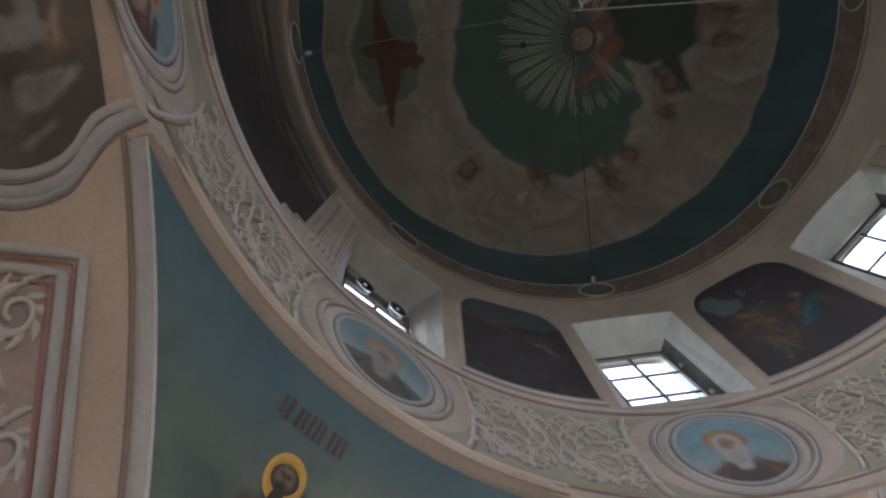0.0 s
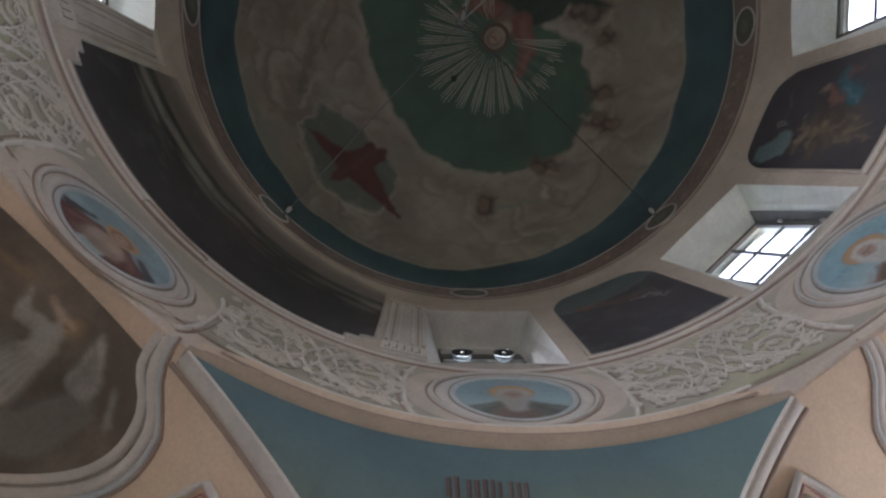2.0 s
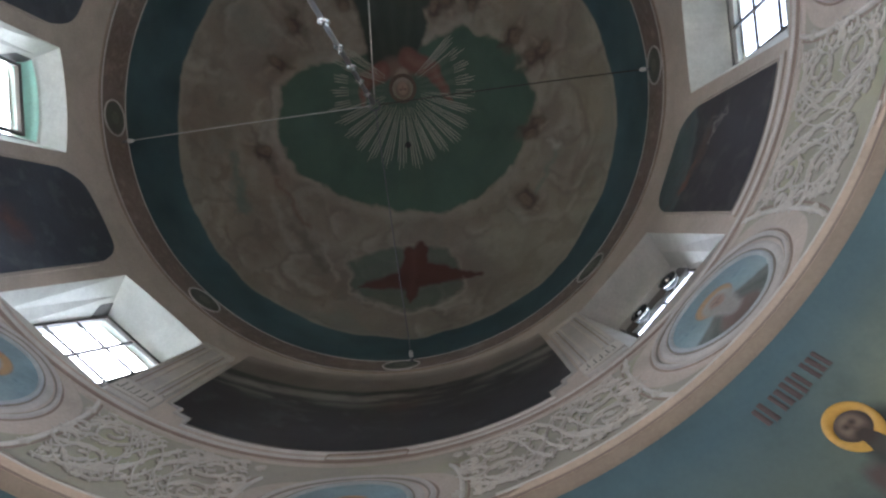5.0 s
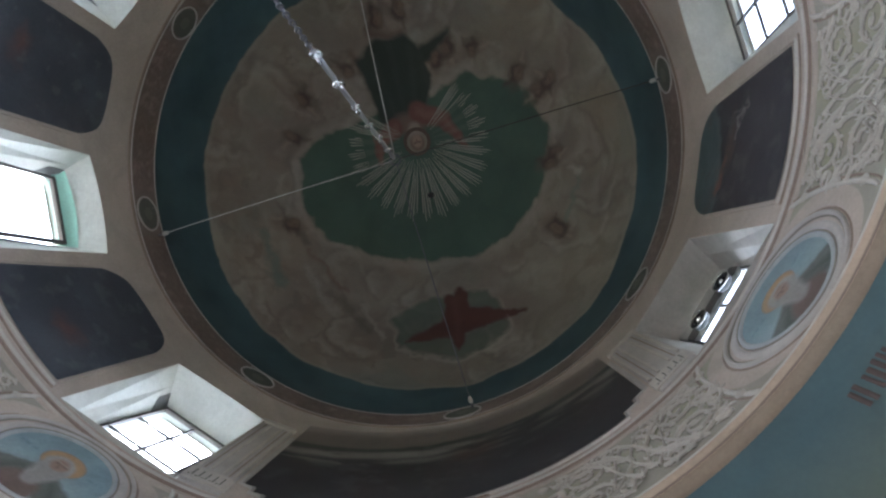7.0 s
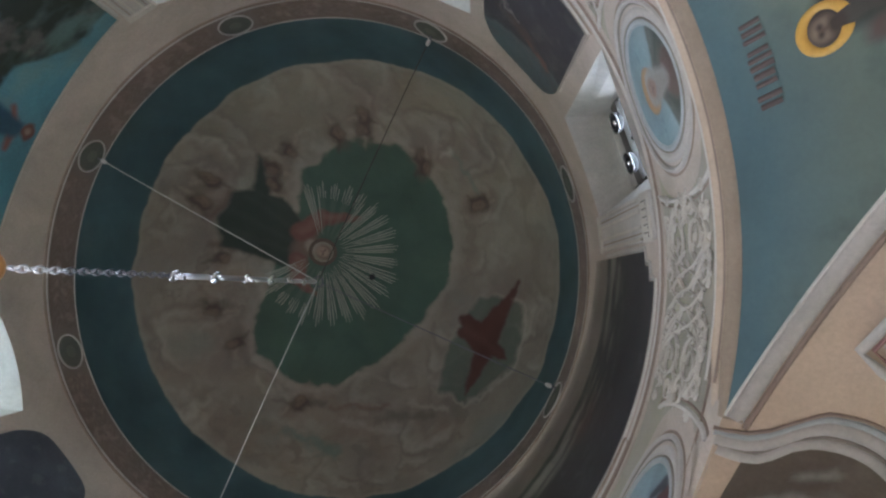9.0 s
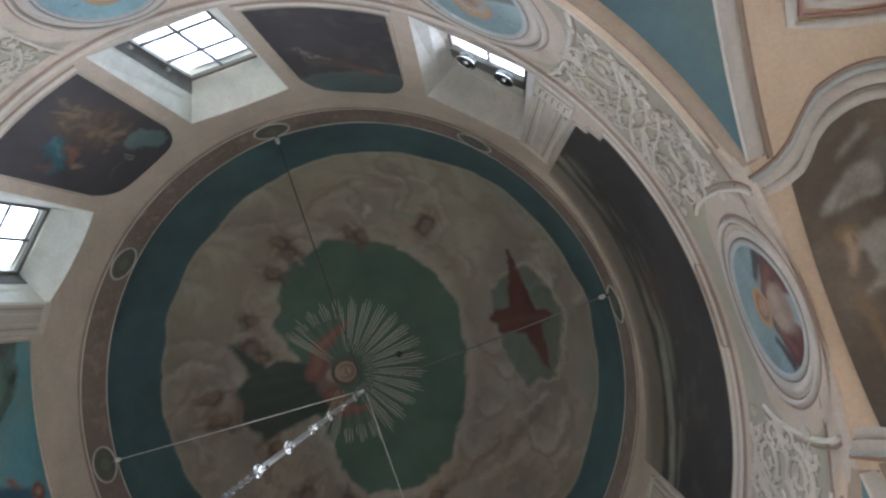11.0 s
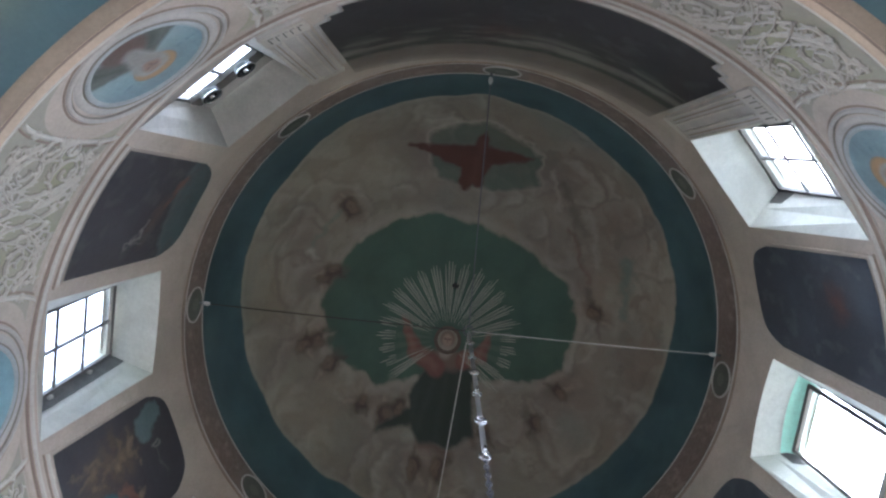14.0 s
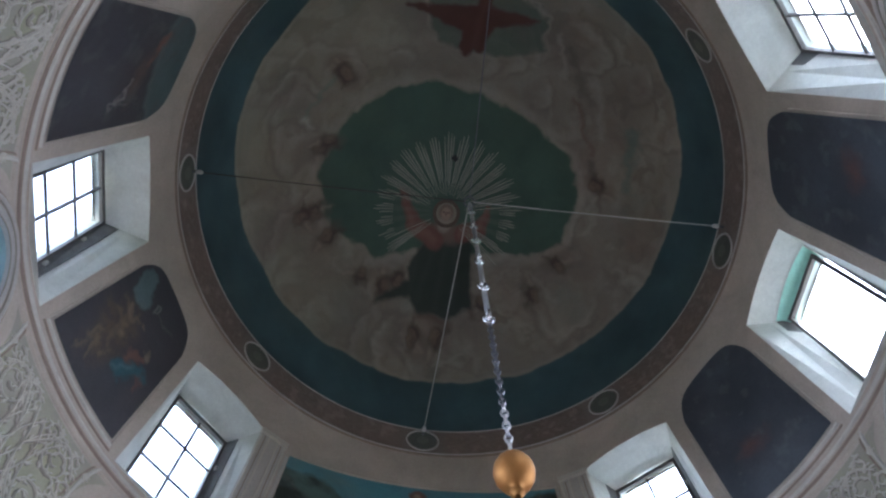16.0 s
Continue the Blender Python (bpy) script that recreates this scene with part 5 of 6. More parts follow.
def wide_mural(phi, blue):
    t = thing("wide_mural", "wide mural of dark trees under a blue sky" if blue else "wide dark mural with pale cloud bands along its top", "mural", "wide murals of the drum")

    def top(s):
        return -0.46 - 0.20 * s ** 2 if not blue else -0.88 - 0.16 * s ** 2

    def half(v):
        return np.where(v > 0.115, 28.3, np.where(v > 0.06, 26.4, 24.4)) + 0.0 * v

    def paint(a, z, P):
        f, g, h = fbm(a + 7, z * 2, 0.0, 1.6), fbm(a, z, 3.0, 6.0), fbm(a * 0.7, z * 3.0, 5.0, 2.5)
        if blue:
            C = np.ones(P.shape) * np.array((0.10, 0.24, 0.30)) * (0.8 + 0.4 * f)[..., None]
            edge = -1.50 + 0.45 * (fbm(a, 0 * z, 0.0, 2.0, 3) - 0.5) + 0.45 * np.clip(np.abs(a) - 0.35, 0, 0.8)
            C = over(C, (0.022, 0.028, 0.022), step(z - edge - 0.15 * (g - 0.5), 0.03))
            C = over(C, (0.16, 0.24, 0.23), np.clip((f - 0.45) * 3, 0, 0.6))
            ga, gz = a + 0.10 * (g - 0.5), z + 0.10 * (h - 0.5)
            for j in (-1, 1):
                C = over(C, (0.22, 0.09, 0.08), step(stroke(ga, gz, 0.0, -1.16, 0.24 * j, -1.22 - 0.06 * j, 0.06, 0.035), 0.025))
            C = over(C, (0.035, 0.09, 0.15), step(stroke(ga, gz, 0.0, -1.16, 0.12, -1.75, 0.10, 0.22), 0.03))
            C = over(C, (0.15, 0.065, 0.05), step(ell(ga, gz, 0.0, -0.99, 0.10, 0.09), 0.015))
            C = over(C, (0.30, 0.20, 0.15), step(ell(ga, gz, 0.0, -0.99, 0.04, 0.045), 0.02))
            C = over(C, (0.20, 0.18, 0.17), 0.5 * np.clip((g - 0.6) * 5, 0, 1) * step(z - edge, 0.05))
            return C
        C = np.ones(P.shape) * np.array((0.044, 0.041, 0.043)) * (0.7 + 0.6 * f)[..., None]
        long1, long2 = fbm(a * 1.1, z * 4.0, 5.0, 1.5), fbm(a * 2.0 + 4, z * 6.0, 2.0, 1.7)
        bow = 0.16 * (a / 1.65) ** 2
        rim = z + 0.97 + bow + 0.10 * (fbm(a, 0 * z, 2.0, 1.3) - 0.5) + 0.05 * (g - 0.5)
        C = over(C, (0.105, 0.110, 0.098), np.clip((long2 - 0.50) * 5, 0, 0.7) * step(-rim - 0.62, 0.15))
        C = over(C, (0.26, 0.25, 0.215), np.clip((long1 - 0.34) * 6, 0, 0.9) * step(np.abs(rim + 0.20) - 0.06 - 0.10 * (long2 - 0.4), 0.04))
        C = over(C, (0.20, 0.195, 0.17), np.clip((long2 - 0.45) * 8, 0, 0.8) * step(np.abs(rim + 0.40 + 0.15 * (long1 - 0.5)) - 0.035, 0.04))
        # Wall above the mural: cream darkened, its shade put into the paint.
        C = over(C, (0.175, 0.150, 0.128), step(-rim, 0.03))
        C = over(C, (0.285, 0.240, 0.205), np.clip((z + 0.66 + 1.2 * bow) * 6, 0, 1))
        C = over(C, (0.045, 0.052, 0.042), 0.85 * step(np.abs(rim + 0.05) - 0.045 + 0.05 * (long2 - 0.5), 0.03))
        C = over(C, (0.18, 0.18, 0.18), 0.8 * step(ell(a, z, -0.42, -1.50, 0.11, 0.03, 10) + 0.05 * (g - 0.5), 0.03))
        C = over(C, (0.11, 0.055, 0.045), 0.5 * step(ell(a, z, -0.15, -1.42, 0.2, 0.12) + 0.2 * (g - 0.5), 0.08))
        C = over(C, (0.12, 0.12, 0.125), 0.5 * np.clip((g - 0.64) * 6, 0, 0.7))
        return C

    mural_sheet(phi, half, -2.42, top, paint, n=260, m=120, parent=t, label="painted scene")
    f0 = on_arc(phi, 0.0)
    k = 3.36 * math.pi / 180
    ribbon("lower_line", f0, [(a * k, -2.46) for a in np.linspace(-24.8, 24.8, 40)], 0.04, 0.014, M_LIGHTLINE, t, "pale border line")
    for s in (-1, 1):
        pts = [(s * 24.8 * k, -2.44), (s * 24.9 * k, -2.335), (s * 26.8 * k, -2.32), (s * 26.9 * k, -2.235), (s * 28.7 * k, -2.22), (s * 28.9 * k, -1.6), (s * 28.8 * k, -1.08)]
        ribbon("stepped_border", f0, pts, 0.05, 0.014, M_GREYMOULD, t, "grey stepped border")
    if blue:
        ribbon("upper_line", f0, [(a * k, -0.87 - 0.16 * (a / 28.3) ** 2 + 0.02) for a in np.linspace(-28.6, 28.6, 40)], 0.03, 0.012, M_CREAM, t)
    # small framed tablet in the border under the mural
    ribbon("tablet_frame", f0, oval(0.30, 0.055, 40, 0.0, -2.535, 9.0), 0.016, 0.014, M_BROWN, t, "brown-lined tablet", True)


wide_mural(0, False)
wide_mural(180, True)


def pilaster(phi):
    f0 = on_arc(phi, 0.0)
    t = thing("pilaster", "grey painted pilaster with fillets and a fret block", "pilaster", "pilasters beside the wide murals")
    lo, hi = -2.50, -0.93

    def slab(nm, a0, a1, z0, z1, h, mat, label="", under=None):
        V = [f0(a, z, q) for a, z, q in ((a0, z0, -0.003), (a1, z0, -0.003), (a1, z1, -0.003), (a0, z1, -0.003), (a0 + 0.005, z0 + 0.005, h), (a1 - 0.005, z0 + 0.005, h), (a1 - 0.005, z1 - 0.005, h), (a0 + 0.005, z1 - 0.005, h))]
        return obj(nm, pydata(nm, V, [(4, 5, 6, 7), (0, 1, 5, 4), (1, 2, 6, 5), (2, 3, 7, 6), (3, 0, 4, 7)], False), mat, under or t, label)

    shaft = slab("shaft", -0.18, 0.18, lo, hi, 0.010, M_GREYMOULD, "grey painted shaft")
    for a in (-0.155, -0.06, 0.06, 0.155):
        slab("fillet", a - 0.016, a + 0.016, lo + 0.30, hi - 0.04, 0.026, M_STUCCO, "", shaft)
    for a in (-0.11, 0.11):
        slab("groove", a - 0.010, a + 0.010, lo + 0.30, hi - 0.06, 0.015, M_BROWN, "brown painted groove", shaft)
    block = slab("fret_block", -0.19, 0.19, lo + 0.06, lo + 0.26, 0.022, M_STUCCO, "pale block with a fret")
    for a in (-0.13, -0.07, -0.01, 0.05, 0.11):
        slab("fret_stroke", a, a + 0.02, lo + 0.10, lo + 0.22, 0.028, M_FRAME, "dark fret stroke", block)
        slab("fret_stroke", a + 0.02, a + 0.05, lo + (0.10 if int(a * 100) % 2 else 0.20), lo + (0.12 if int(a * 100) % 2 else 0.22), 0.028, M_FRAME, "dark fret stroke", block)
    slab("cap", -0.19, 0.19, hi - 0.05, hi + 0.02, 0.03, M_STUCCO, "pale cap moulding")


for phi in (32.6, -32.6, 180 - 32.6, 180 + 32.6):
    pilaster(phi)


# ---- pendentive paintings: halo, lettering and border strips ----
def pend_fn(sx, sy):
    return lambda u, v, h: sphere_pt(sx, sy, u, v, 0.004 + h)


for sx, sy in ((1, -1), (1, 1), (-1, 1), (-1, -1)):
    fn = pend_fn(sx, sy)
    t = thing("halo", "gilded halo painted on a teal pendentive", "halo", "halos on the pendentives")
    ribbon("halo_ring", fn, [(-0.275 + 0.098 * math.cos(w), 0.36 + 0.098 * math.sin(w) * 0.64) for w in np.linspace(0.62 * math.pi, 2.38 * math.pi, 48)], 0.034, 0.004, M_GOLDPAINT, t, "gilded ring")
    t = thing("lettering", "dull brown-red painted lettering bars over a halo", "lettering", "lettering on the pendentives")
    rnd = random.Random(7)
    u = -0.50
    for k in range(10):
        w, h = rnd.choice((0.030, 0.036, 0.040)), rnd.choice((0.070, 0.075, 0.080))
        v, f = ribbon_data(fn, [(u + w / 2, 0.17 - h / 2), (u + w / 2, 0.17), (u + w / 2, 0.17 + h / 2)], w * 0.8, 0.003)
        obj("letter_bar", pydata("letter_bar", v, f), M_LETTER, t)
        u += w + (0.030 if k in (1, 6) else 0.006)


# ---- vault paintings ----
def vault_fn(axis, sign):
    a = AX if axis == 0 else AY
    rv = math.sqrt(SPH_R ** 2 - a * a)

    def f(s, lat, h):
        w = lat / rv
        r = rv - 0.004 - h
        z = Z0 + SPH_Z + r * math.cos(w)
        q = r * math.sin(w)
        return Vector((sign * s, q, z)) if axis == 0 else Vector((q, sign * s, z))
    return f


def vault_paint(axis, sign):
    fn = vault_fn(axis, sign)
    a = AX if axis == 0 else AY
    s0 = CIRC + 0.09
    t = thing("vault_mural", "brown mural with grey figures in a lobed moulding", "mural", "murals on the vaults")
    n, m = 140, 50
    SC, SA, SB = 4.02, 0.76, 0.87           # middle and half sizes of the painted field

    def field(q, grow=0.0, cut=s0):
        return max(cut, SC + (SA + grow) * math.cos(q)), (SB + grow) * math.sin(q) * (1 + 0.05 * math.cos(4 * q))

    V, C = np.zeros((n, m, 3)), np.zeros((n, m, 3))
    for i, q in enumerate(np.linspace(0, 2 * math.pi, n, endpoint=False)):
        sf, lf = field(q)
        for j in range(m):
            k = j / (m - 1)
            V[i, j] = fn(SC + (sf - SC) * k, lf * k, 0.004)
    x, y = (V[..., 0], V[..., 1]) if axis == 0 else (V[..., 1], V[..., 0])
    x = np.abs(x)
    f, g = fbm(x + 3 * axis, y + sign, 0.0, 2.0), fbm(x, y + 5, sign * 2.0, 7.0)
    wx, wy = x + 0.12 * (g - 0.5), y + 0.12 * (f - 0.5)
    C[:] = np.array((0.095, 0.074, 0.057))
    C *= (0.65 + 0.7 * f)[..., None]
    k2 = fbm(x + 2, y, 1.0, 16.0)
    wx, wy = x + 0.06 * (g - 0.5) + 0.02 * (k2 - 0.5), y + 0.06 * (f - 0.5) + 0.02 * (k2 - 0.5)
    C = over(C, (0.19, 0.155, 0.125), np.clip((f - 0.5) * 3, 0, 0.6))
    grey, pale, gold, dim = (0.17, 0.165, 0.15), (0.30, 0.29, 0.27), (0.19, 0.13, 0.075), (0.065, 0.054, 0.046)
    for x0, y0, x1, y1, w0, w1, col, al in (
            (4.05, -0.62, 4.32, -0.50, 0.10, 0.16, grey, 0.6), (4.20, -0.10, 4.50, 0.0, 0.18, 0.2, grey, 0.6), (4.0, -0.47, 4.25, -0.38, 0.06, 0.05, dim, 0.7),
            (3.74, -0.47, 3.92, -0.54, 0.045, 0.095, pale, 0.85), (3.695, -0.44, 3.76, -0.47, 0.012, 0.04, pale, 0.9), (3.84, -0.70, 3.97, -0.79, 0.012, 0.022, pale, 0.7),
            (3.93, -0.27, 4.24, -0.19, 0.055, 0.16, pale, 0.9), (3.80, -0.26, 3.93, -0.22, 0.045, 0.06, pale, 0.9), (3.88, -0.20, 3.90, -0.04, 0.05, 0.04, pale, 0.9),
            (3.90, -0.04, 3.78, 0.01, 0.04, 0.012, pale, 0.9), (3.77, -0.23, 3.735, -0.10, 0.024, 0.014, (0.36, 0.28, 0.22), 0.9), (4.10, 0.10, 3.92, 0.16, 0.10, 0.05, grey, 0.7),
            (4.05, 0.45, 3.86, 0.56, 0.12, 0.05, pale, 0.7), (4.30, 0.38, 4.05, 0.45, 0.16, 0.12, grey, 0.7), (3.74, 0.05, 3.76, 0.38, 0.03, 0.015, gold, 0.7)):
        C = over(C, col, al * step(stroke(wx, wy, x0, y0, x1, y1, w0, w1), 0.018))
    for k in range(7):
        C = over(C, (0.17, 0.155, 0.14), 0.7 * step(stroke(wx, wy, 3.98 + 0.01 * k, -0.33 + 0.03 * k, 4.26, -0.36 + 0.055 * k, 0.007, 0.016), 0.014))
        C = over(C, (0.19, 0.17, 0.15), 0.7 * step(stroke(wx, wy, 3.76 + 0.012 * k, -0.45 - 0.006 * k, 3.86 + 0.02 * k, -0.62 + 0.022 * k, 0.006), 0.012))
    C = over(C, gold, 0.95 * step(ell(wx, wy, 3.765, -0.30, 0.062, 0.055), 0.015))
    C = over(C, (0.34, 0.25, 0.18), 0.95 * step(ell(wx, wy, 3.775, -0.270, 0.034, 0.040), 0.012))
    C = over(C, (0.10, 0.075, 0.055), 0.8 * step(stroke(wx, wy, 3.79, -0.285, 3.79, -0.255, 0.007), 0.008))
    C = over(C, (0.12, 0.095, 0.07), 0.35 * np.clip((k2 - 0.56) * 5, 0, 0.7))
    painted("painting", V, C, M_OIL, wrap=True, parent=t, label="brown painting with grey figures")
    # Brown lines between and outside the grey mouldings put their shade into colour.
    for off, wd, h, mat, nm in ((0.025, 0.060, 0.010, M_GREYMOULD, "inner_moulding"), (0.062, 0.022, 0.006, M_PAINTED_SHADE, "shade_line"), (0.104, 0.070, 0.010, M_GREYMOULD, "outer_moulding"), (0.154, 0.036, 0.008, M_BLUEGREY, "outer_fillet"), (0.182, 0.022, 0.006, M_BROWN, "brown_line")):
        qs = [q for q in np.linspace(-math.pi, math.pi, 161) if SC + (SA + off) * math.cos(q) > 3.80]
        pts = [field(q, off) for q in qs]
        k = off / 0.2
        # both ends swing in and run on into the cornice
        swing = [(3.735 + 0.03 * k, 0.79 + 0.25 * k), (3.68 + 0.005 * k, 0.705 + 0.24 * k), (3.64 - 0.02 * k, 0.665 + 0.20 * k), (3.59 - 0.05 * k, 0.645 + 0.155 * k), (3.52 - 0.08 * k, 0.635 + 0.12 * k), (3.46 - 0.08 * k, 0.63 + 0.11 * k)]
        ribbon(nm, fn, [(p, -q) for p, q in reversed(swing)] + pts + swing, wd, h, mat, t, "thin brown painted shade line" if mat in (M_BROWN, M_PAINTED_SHADE) else "grey painted moulding")
    for side in (-1, 1):
        p = thing("ceiling_ornament", "red and grey lined ornament panel on a vault", "panel", "panels on the vaults")
        near, lat0 = (3.74, 1.40) if axis == 0 else (3.52, 1.62)

        def quadpath(o):
            top = [(s, side * (lat0 + o + 0.16 * ((s - near - 0.91) / 0.95) ** 2 - 0.16)) for s in np.linspace(near + o, 5.56 - o, 15)]
            bot = [(s, side * (2.85 - o)) for s in np.linspace(5.56 - o, near + o, 9)]
            return top + bot
        for o, wd, h, mat, nm in ((0.0, 0.05, 0.022, M_GREYMOULD, "outer_frame"), (0.045, 0.02, 0.012, M_REDLINE, "red_line"), (0.10, 0.06, 0.022, M_GREYMOULD, "inner_frame"), (0.155, 0.035, 0.012, M_REDLINE, "inner_red_line")):
            ribbon(nm, fn, quadpath(o), wd, h, mat, p, "grey painted frame" if mat is M_GREYMOULD else "dull red line", True)
        for cx, cy, r in ((near + 0.31, lat0 + 0.22, 0.13), (near + 0.56, lat0 + 0.55, 0.24), (near + 0.31, lat0 + 0.85, 0.13), (4.9, lat0 + 0.3, 0.2), (4.9, lat0 + 0.8, 0.2)):
            pts, outer = [], []
            for q in np.linspace(0, 1, 26):
                ww = 0.6 + cx + q * 9.0
                rr = r * (1 - 0.72 * q)
                pts.append((cx + rr * math.cos(ww), side * (cy + rr * math.sin(ww))))
                outer.append((ww, rr))
            # Wider, shifted dark copy paints the shade beside the scroll.
            ribbon("scroll_shade", fn, [(p0 + 0.012, p1 - 0.010) for p0, p1 in pts], np.linspace(0.085, 0.04, 26).tolist(), 0.006, M_PAINTED_SHADE, p, "brown painted shade of a scroll")
            ribbon("scroll", fn, pts, np.linspace(0.06, 0.022, 26).tolist(), 0.016, M_STUCCO, p, "pale painted scroll")
            for k in range(0, 18, 2):
                w0, rr = outer[k]
                arc = [(cx + (rr + 0.7 * e) * math.cos(w0 - 5.0 * e), side * (cy + (rr + 0.7 * e) * math.sin(w0 - 5.0 * e))) for e in (0.0, 0.04, 0.08, 0.12)]
                ribbon("leaf", fn, arc, [0.03, 0.055, 0.045, 0.012], 0.013, M_STUCCO, p)
        gv = [fn(near + 0.13 + (5.43 - near - 0.13) * i / 12, side * (lat0 + 0.10 + (2.72 - lat0 - 0.10) * j / 12), 0.003) for i in range(13) for j in range(13)]
        obj("ground", pydata("ground", gv, grid_faces(13, 13)), M_PANEL, p, "greyish pink ground")
        # border strip along the arch, beside the pendentive
        cusp = math.sqrt(CIRC ** 2 - a * a) + 0.02
        e = thing("arch_border", "grey and brown border strip along an arch beside a pendentive", "border", "border strips of the arches")
        lat = np.linspace(cusp, 2.9, 30)
        rv = math.sqrt(SPH_R ** 2 - a * a)
        arcs = [rv * math.asin(min(q / rv, 0.99)) for q in lat]
        ribbon("grey_strip", fn, [(a + 0.052, side * q) for q in arcs], 0.095, 0.016, M_GREYMOULD, e, "grey strip")
        ribbon("light_edge", fn, [(a + 0.006, side * q) for q in arcs], 0.016, 0.022, M_LIGHTLINE, e, "whitish edge")
        ribbon("brown_strip", fn, [(a + 0.118, side * (q if i else q - 0.02)) for i, q in enumerate(arcs)], 0.032, 0.010, M_BROWN, e, "brown strip")


M_PANEL = plaster("greyish_pink_ground", (0.40, 0.30, 0.265), big=3.0)
for axis in (0, 1):
    for sign in (1, -1):
        vault_paint(axis, sign)


# ---- tie wires and the chandelier chain ----
HUB = Vector((CHAIN_X, CHAIN_Y, Z0 + 0.14))
for phi in (-2.1, 85.1, 180.0, -90.0):
    end = on_wall(phi, 0.0, 0.02)
    t = thing("tie_wire", "taut wire from the dome's rim to the chandelier chain", "wire", "wires under the dome")
    pts = [end.lerp(HUB, q) - Vector((0, 0, 0.03 * math.sin(math.pi * q))) for q in np.linspace(0.02, 0.985, 14)]
    # Same wire all round: lit and shaded ones get lighter and darker colours.
    tube("wire", pts, 0.0065, M_WIRE if phi > 0 else M_WIRE_SHADED if phi < -80 else M_DARKSTEEL, t, sides=6)
    d = (HUB - end).normalized()
    hook = tube("hook", [end - d * 0.10, end + d * 0.045], 0.012, M_DARKSTEEL, t, "dark iron hook", sides=6)
    tube("insulator", [end + d * x for x in (0.035, 0.045, 0.06, 0.085, 0.105, 0.115)], [0.009, 0.020, 0.025, 0.025, 0.018, 0.009], M_PORCELAIN, hook, "white knob", sides=12)


def torus_pts(c, ax1, ax2, r1, r2, n=14):
    return [c + ax1 * r1 * math.cos(t) + ax2 * r2 * math.sin(t) for t in np.linspace(0, 2 * math.pi, n, endpoint=False)]


EX, EY, EZ = Vector((1, 0, 0)), Vector((0, 1, 0)), Vector((0, 0, 1))


def chain():
    t = thing("chandelier_chain", "bright steel rods and dark chain with a gilt ball", "chain")
    t.matrix_world = Matrix.Identity(4)
    top = Vector((CHAIN_X, CHAIN_Y, 0))

    def p(z):
        return top + EZ * (Z0 + z)

    tube("hub_ring", torus_pts(p(0.14), EX, EY, 0.06, 0.06), 0.010, M_DARKSTEEL, t, "dark ring where the wires meet", closed=True)
    joints = [0.11, -0.35, -0.82, -1.31, -1.83, -2.45, -3.01]
    for k, (a, b) in enumerate(zip(joints, joints[1:])):
        tube("rod", [p(a - 0.04), p(a - 0.09), p(a - 0.10), p(b + 0.10), p(b + 0.09), p(b + 0.04)], [0.012, 0.012, 0.021, 0.021, 0.012, 0.012], M_STEEL, t, "bright steel rod", sides=12)
    for k, z in enumerate(joints[1:]):
        ax = (EX, EY) if k % 2 else (EY, EX)
        tube("joint_ring", torus_pts(p(z + 0.025), ax[0], EZ, 0.042, 0.052), 0.013, M_CHROME, t, "chrome ring", closed=True)
        tube("joint_ring", torus_pts(p(z - 0.025), ax[1], EZ, 0.038, 0.05), 0.011, M_CHROME, t, "chrome ring", closed=True)
    z, k = -3.09, 0
    while z > -4.54:
        ax = EX if k % 2 else EY
        tube("link", torus_pts(p(z), (ax + 0.15 * EX).normalized(), EZ, 0.018, 0.036, 10), 0.0065, M_DARKSTEEL if z > -4.1 else M_STEEL, t, closed=True, sides=6)
        z -= 0.056
        k += 1
    prof = [(0.012, 0.17), (0.03, 0.16), (0.035, 0.145), (0.06, 0.135), (0.105, 0.10), (0.13, 0.05), (0.138, 0.0), (0.13, -0.05), (0.105, -0.10), (0.06, -0.13), (0.035, -0.14), (0.03, -0.17), (0.05, -0.19), (0.02, -0.22)]
    V = []
    n = 32
    for w in np.linspace(0, 2 * math.pi, n, endpoint=False):
        V += [p(-4.70 + z * 0.74) + EX * 0.72 * r * math.cos(w) + EY * 0.72 * r * math.sin(w) for r, z in prof]
    obj("ball", pydata("ball", V, grid_faces(n, len(prof), True)), M_GILT, t, "gilt ball")
    z = -4.92
    while z > -6.0:
        ax = EX if k % 2 else EY
        tube("link", torus_pts(p(z), ax, EZ, 0.022, 0.04, 10), 0.008, M_GILT, t, closed=True, sides=6)
        z -= 0.062
        k += 1


chain()


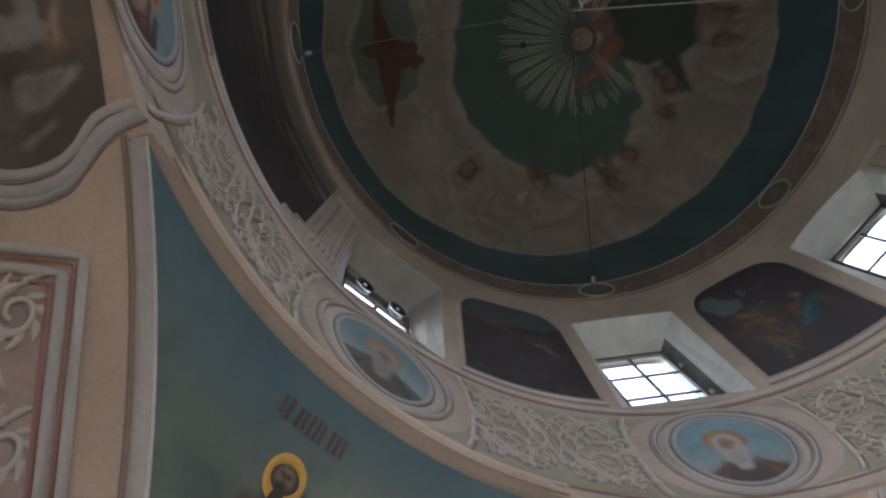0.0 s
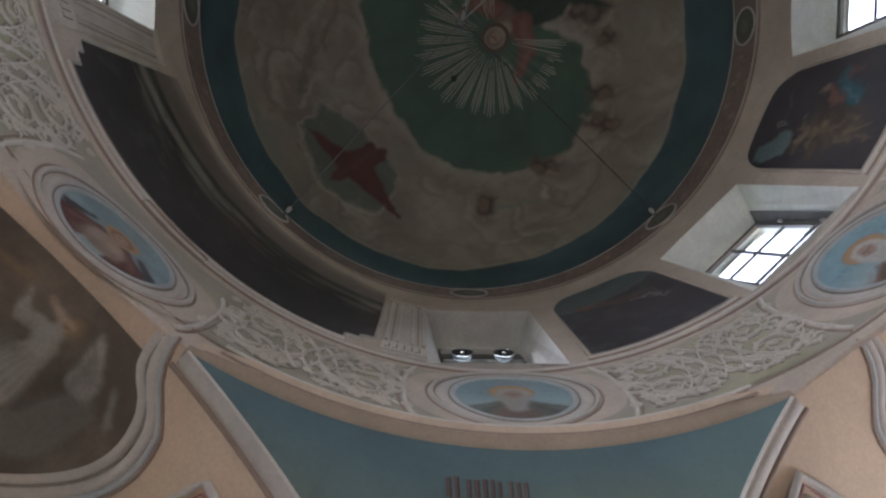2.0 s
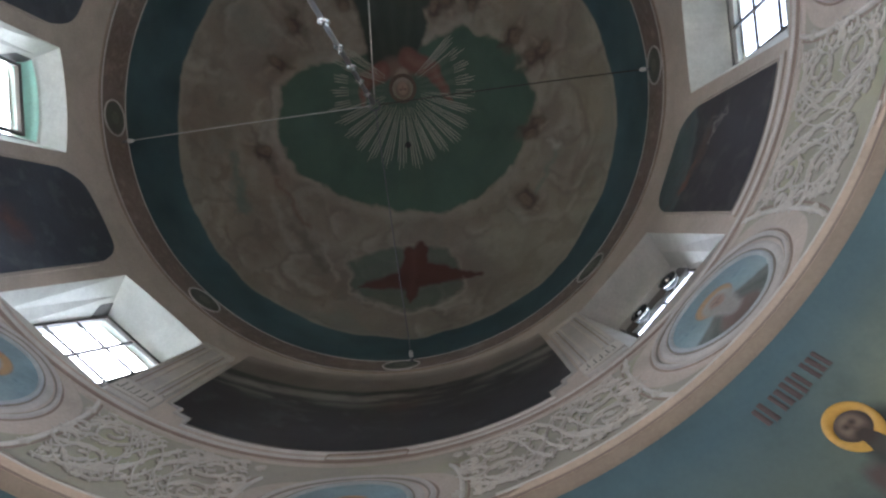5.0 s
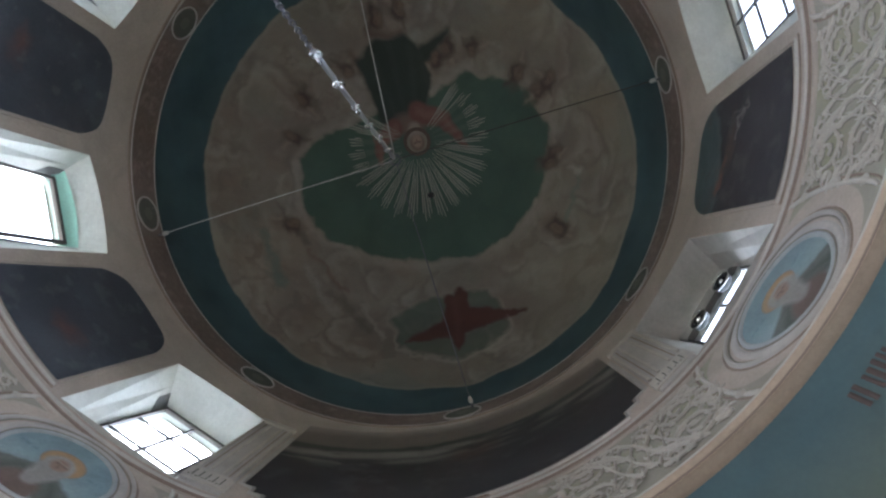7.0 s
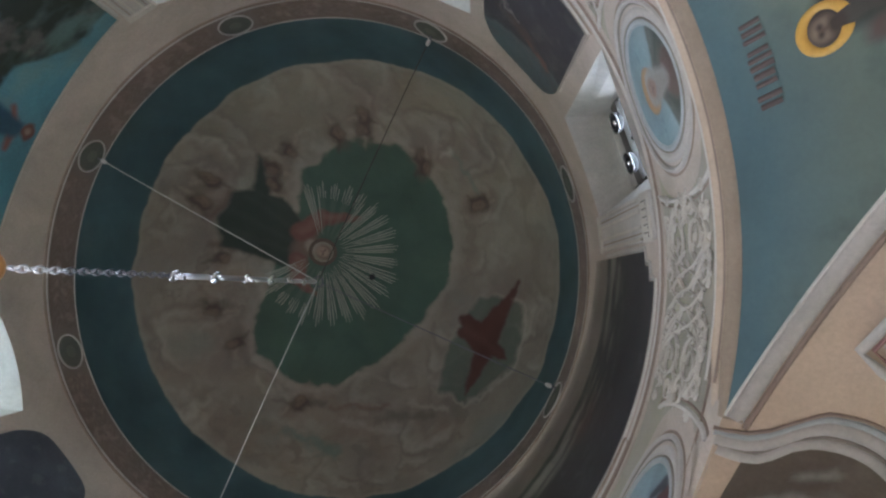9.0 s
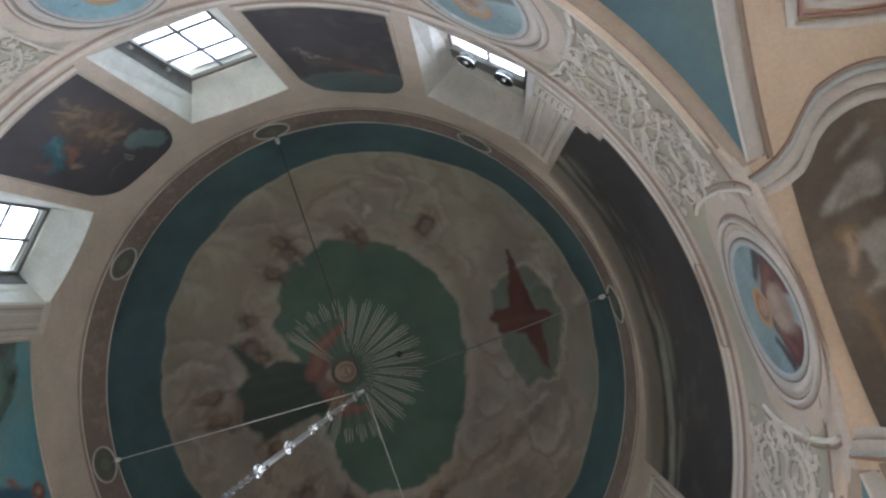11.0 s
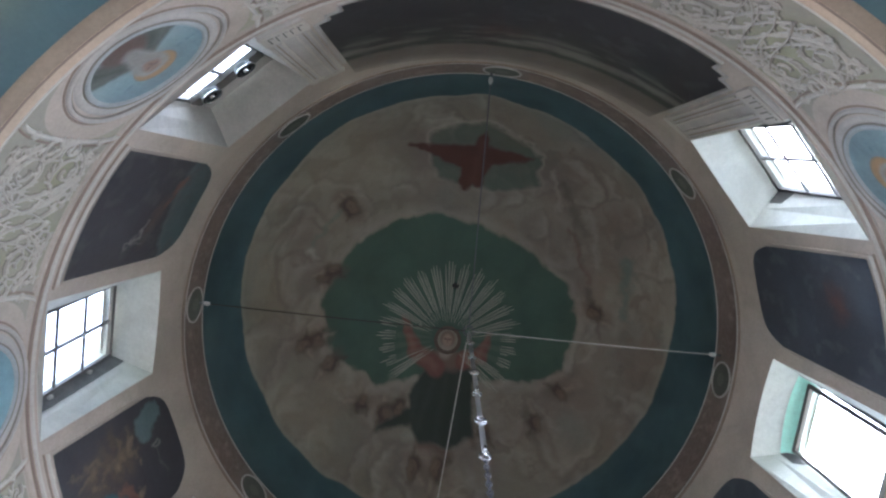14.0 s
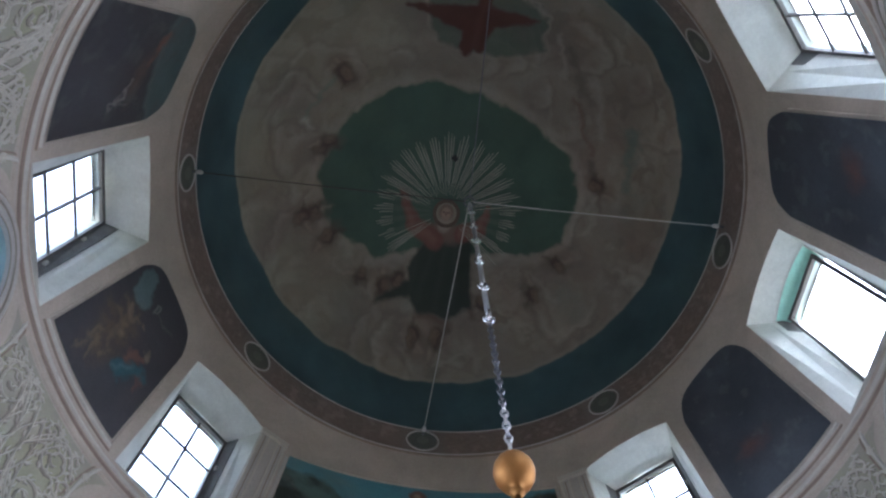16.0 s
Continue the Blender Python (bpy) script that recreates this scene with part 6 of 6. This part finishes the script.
# ---- floodlights in one window ----
def floodlight(u0):
    n, u = axes(-45)
    c = n * 3.42 + u * u0 + EZ * (Z0 - 1.60)
    aim = (-n * 0.97 - EZ * 0.16).normalized()
    s = u
    q = aim.cross(s).normalized()
    t = thing("floodlight", "round chrome floodlight fixed in the drum window", "floodlight", "floodlights in the window")
    prof = [(0.0, 0.022), (0.030, 0.024), (0.060, 0.034), (0.088, 0.056)]
    shell = [(0.0, -0.012), (0.055, -0.008), (0.085, 0.010), (0.096, 0.050)]

    def turned(pts):
        return [c + aim * (h - 0.05) + (s * math.cos(w) + q * math.sin(w)) * r for w in np.linspace(0, 2 * math.pi, 28, endpoint=False) for r, h in pts]

    obj("housing", pydata("housing", turned(shell), grid_faces(28, 4, True)), M_BLACK, t, "black cup-shaped housing")
    bowl = obj("reflector", pydata("reflector", turned(prof), grid_faces(28, 4, True)), M_REFLECTOR, t, "shallow chrome reflector")
    tube("rim", [c + aim * 0.004 + (s * math.cos(w) + q * math.sin(w)) * 0.092 for w in np.linspace(0, 2 * math.pi, 28, endpoint=False)], 0.008, M_CHROME, bowl, "chrome rim", closed=True)
    tube("baffle", [c + aim * 0.002 + (s * math.cos(w) + q * math.sin(w)) * 0.062 for w in np.linspace(0, 2 * math.pi, 24, endpoint=False)], 0.012, M_BLACK, bowl, "dark ring round the bulb", closed=True, sides=6)
    tube("bulb", [c + aim * x for x in (-0.026, -0.015, 0.0, 0.012, 0.018)], [0.016, 0.026, 0.030, 0.022, 0.006], M_CHROME, bowl, "bright bulb", sides=12)
    tube("bracket", [c - aim * 0.055, c - aim * 0.06 + EZ * 0.10, c - aim * 0.06 + EZ * 0.20], 0.012, M_BLACK, t, "black bracket", sides=6)


floodlight(0.20)
floodlight(-0.17)
n45, u45 = axes(-45)
# Panel added to continue the reveal's soffit; dark strip for the gap below it.
b = thing("window_board", "panel standing in for the soffit, dark strip behind two floodlights", "board")
turn45 = Matrix.Translation(n45 * 3.50 + EZ * (Z0 - 1.29)) @ Matrix.Rotation(radians(-45 - 90), 4, "Z")
o = obj("panel", box_mesh("panel", Vector((0, 0, 0.11)), 0.74, 0.03, 0.30), M_DULL, b, "whitewashed panel standing in for the soffit")
o.matrix_basis = turn45
o = obj("bottom_rail", box_mesh("bottom_rail", Vector((0, 0, -0.16)), 0.74, 0.04, 0.23), M_FRAME, b, "dark strip for the dark gap behind the floodlights")
o.matrix_basis = turn45


# ---- tilted sash, and turquoise glow painted on the open window's soffit ----
n90, u90 = axes(90)
b = thing("open_sash", "open tilted window sash in the drum window", "window sash")
tilt = Matrix.Translation(n90 * 3.53 + EZ * (Z0 - 2.46)) @ Matrix.Rotation(radians(2), 4, "X")
for nm, c, sx, sz in (("stile", (-0.345, 0, 0.70), 0.035, 1.40), ("stile", (0.345, 0, 0.70), 0.035, 1.40), ("top_rail", (0, 0, 1.40), 0.73, 0.05), ("bottom_rail", (0, 0, 0.02), 0.73, 0.06)):
    o = obj(nm, box_mesh(nm, Vector(c), sx, 0.045, sz), M_FRAME, b, "dark painted rail")
    o.matrix_basis = tilt
# Opaque sheet added under the soffit; its colour stands for a turquoise glow.
sheet = thing("painted_turquoise_glow", "sheet painting the turquoise glow on the open window's soffit", "sheet")
V = []
for i, w in enumerate(np.linspace(-1, 1, 21)):
    for j, q in enumerate(np.linspace(0, 1, 9)):
        V.append(n90 * (3.38 + 0.14 * q) + u90 * (0.42 - 0.05 * q) * w + EZ * (Z0 - 0.99 + 0.07 * (1 - w * w) - 0.11 * q + 0.03 * math.sin(q * 3.1)))
obj("sheet", pydata("sheet", V, grid_faces(21, 9)), M_TURQ, sheet)
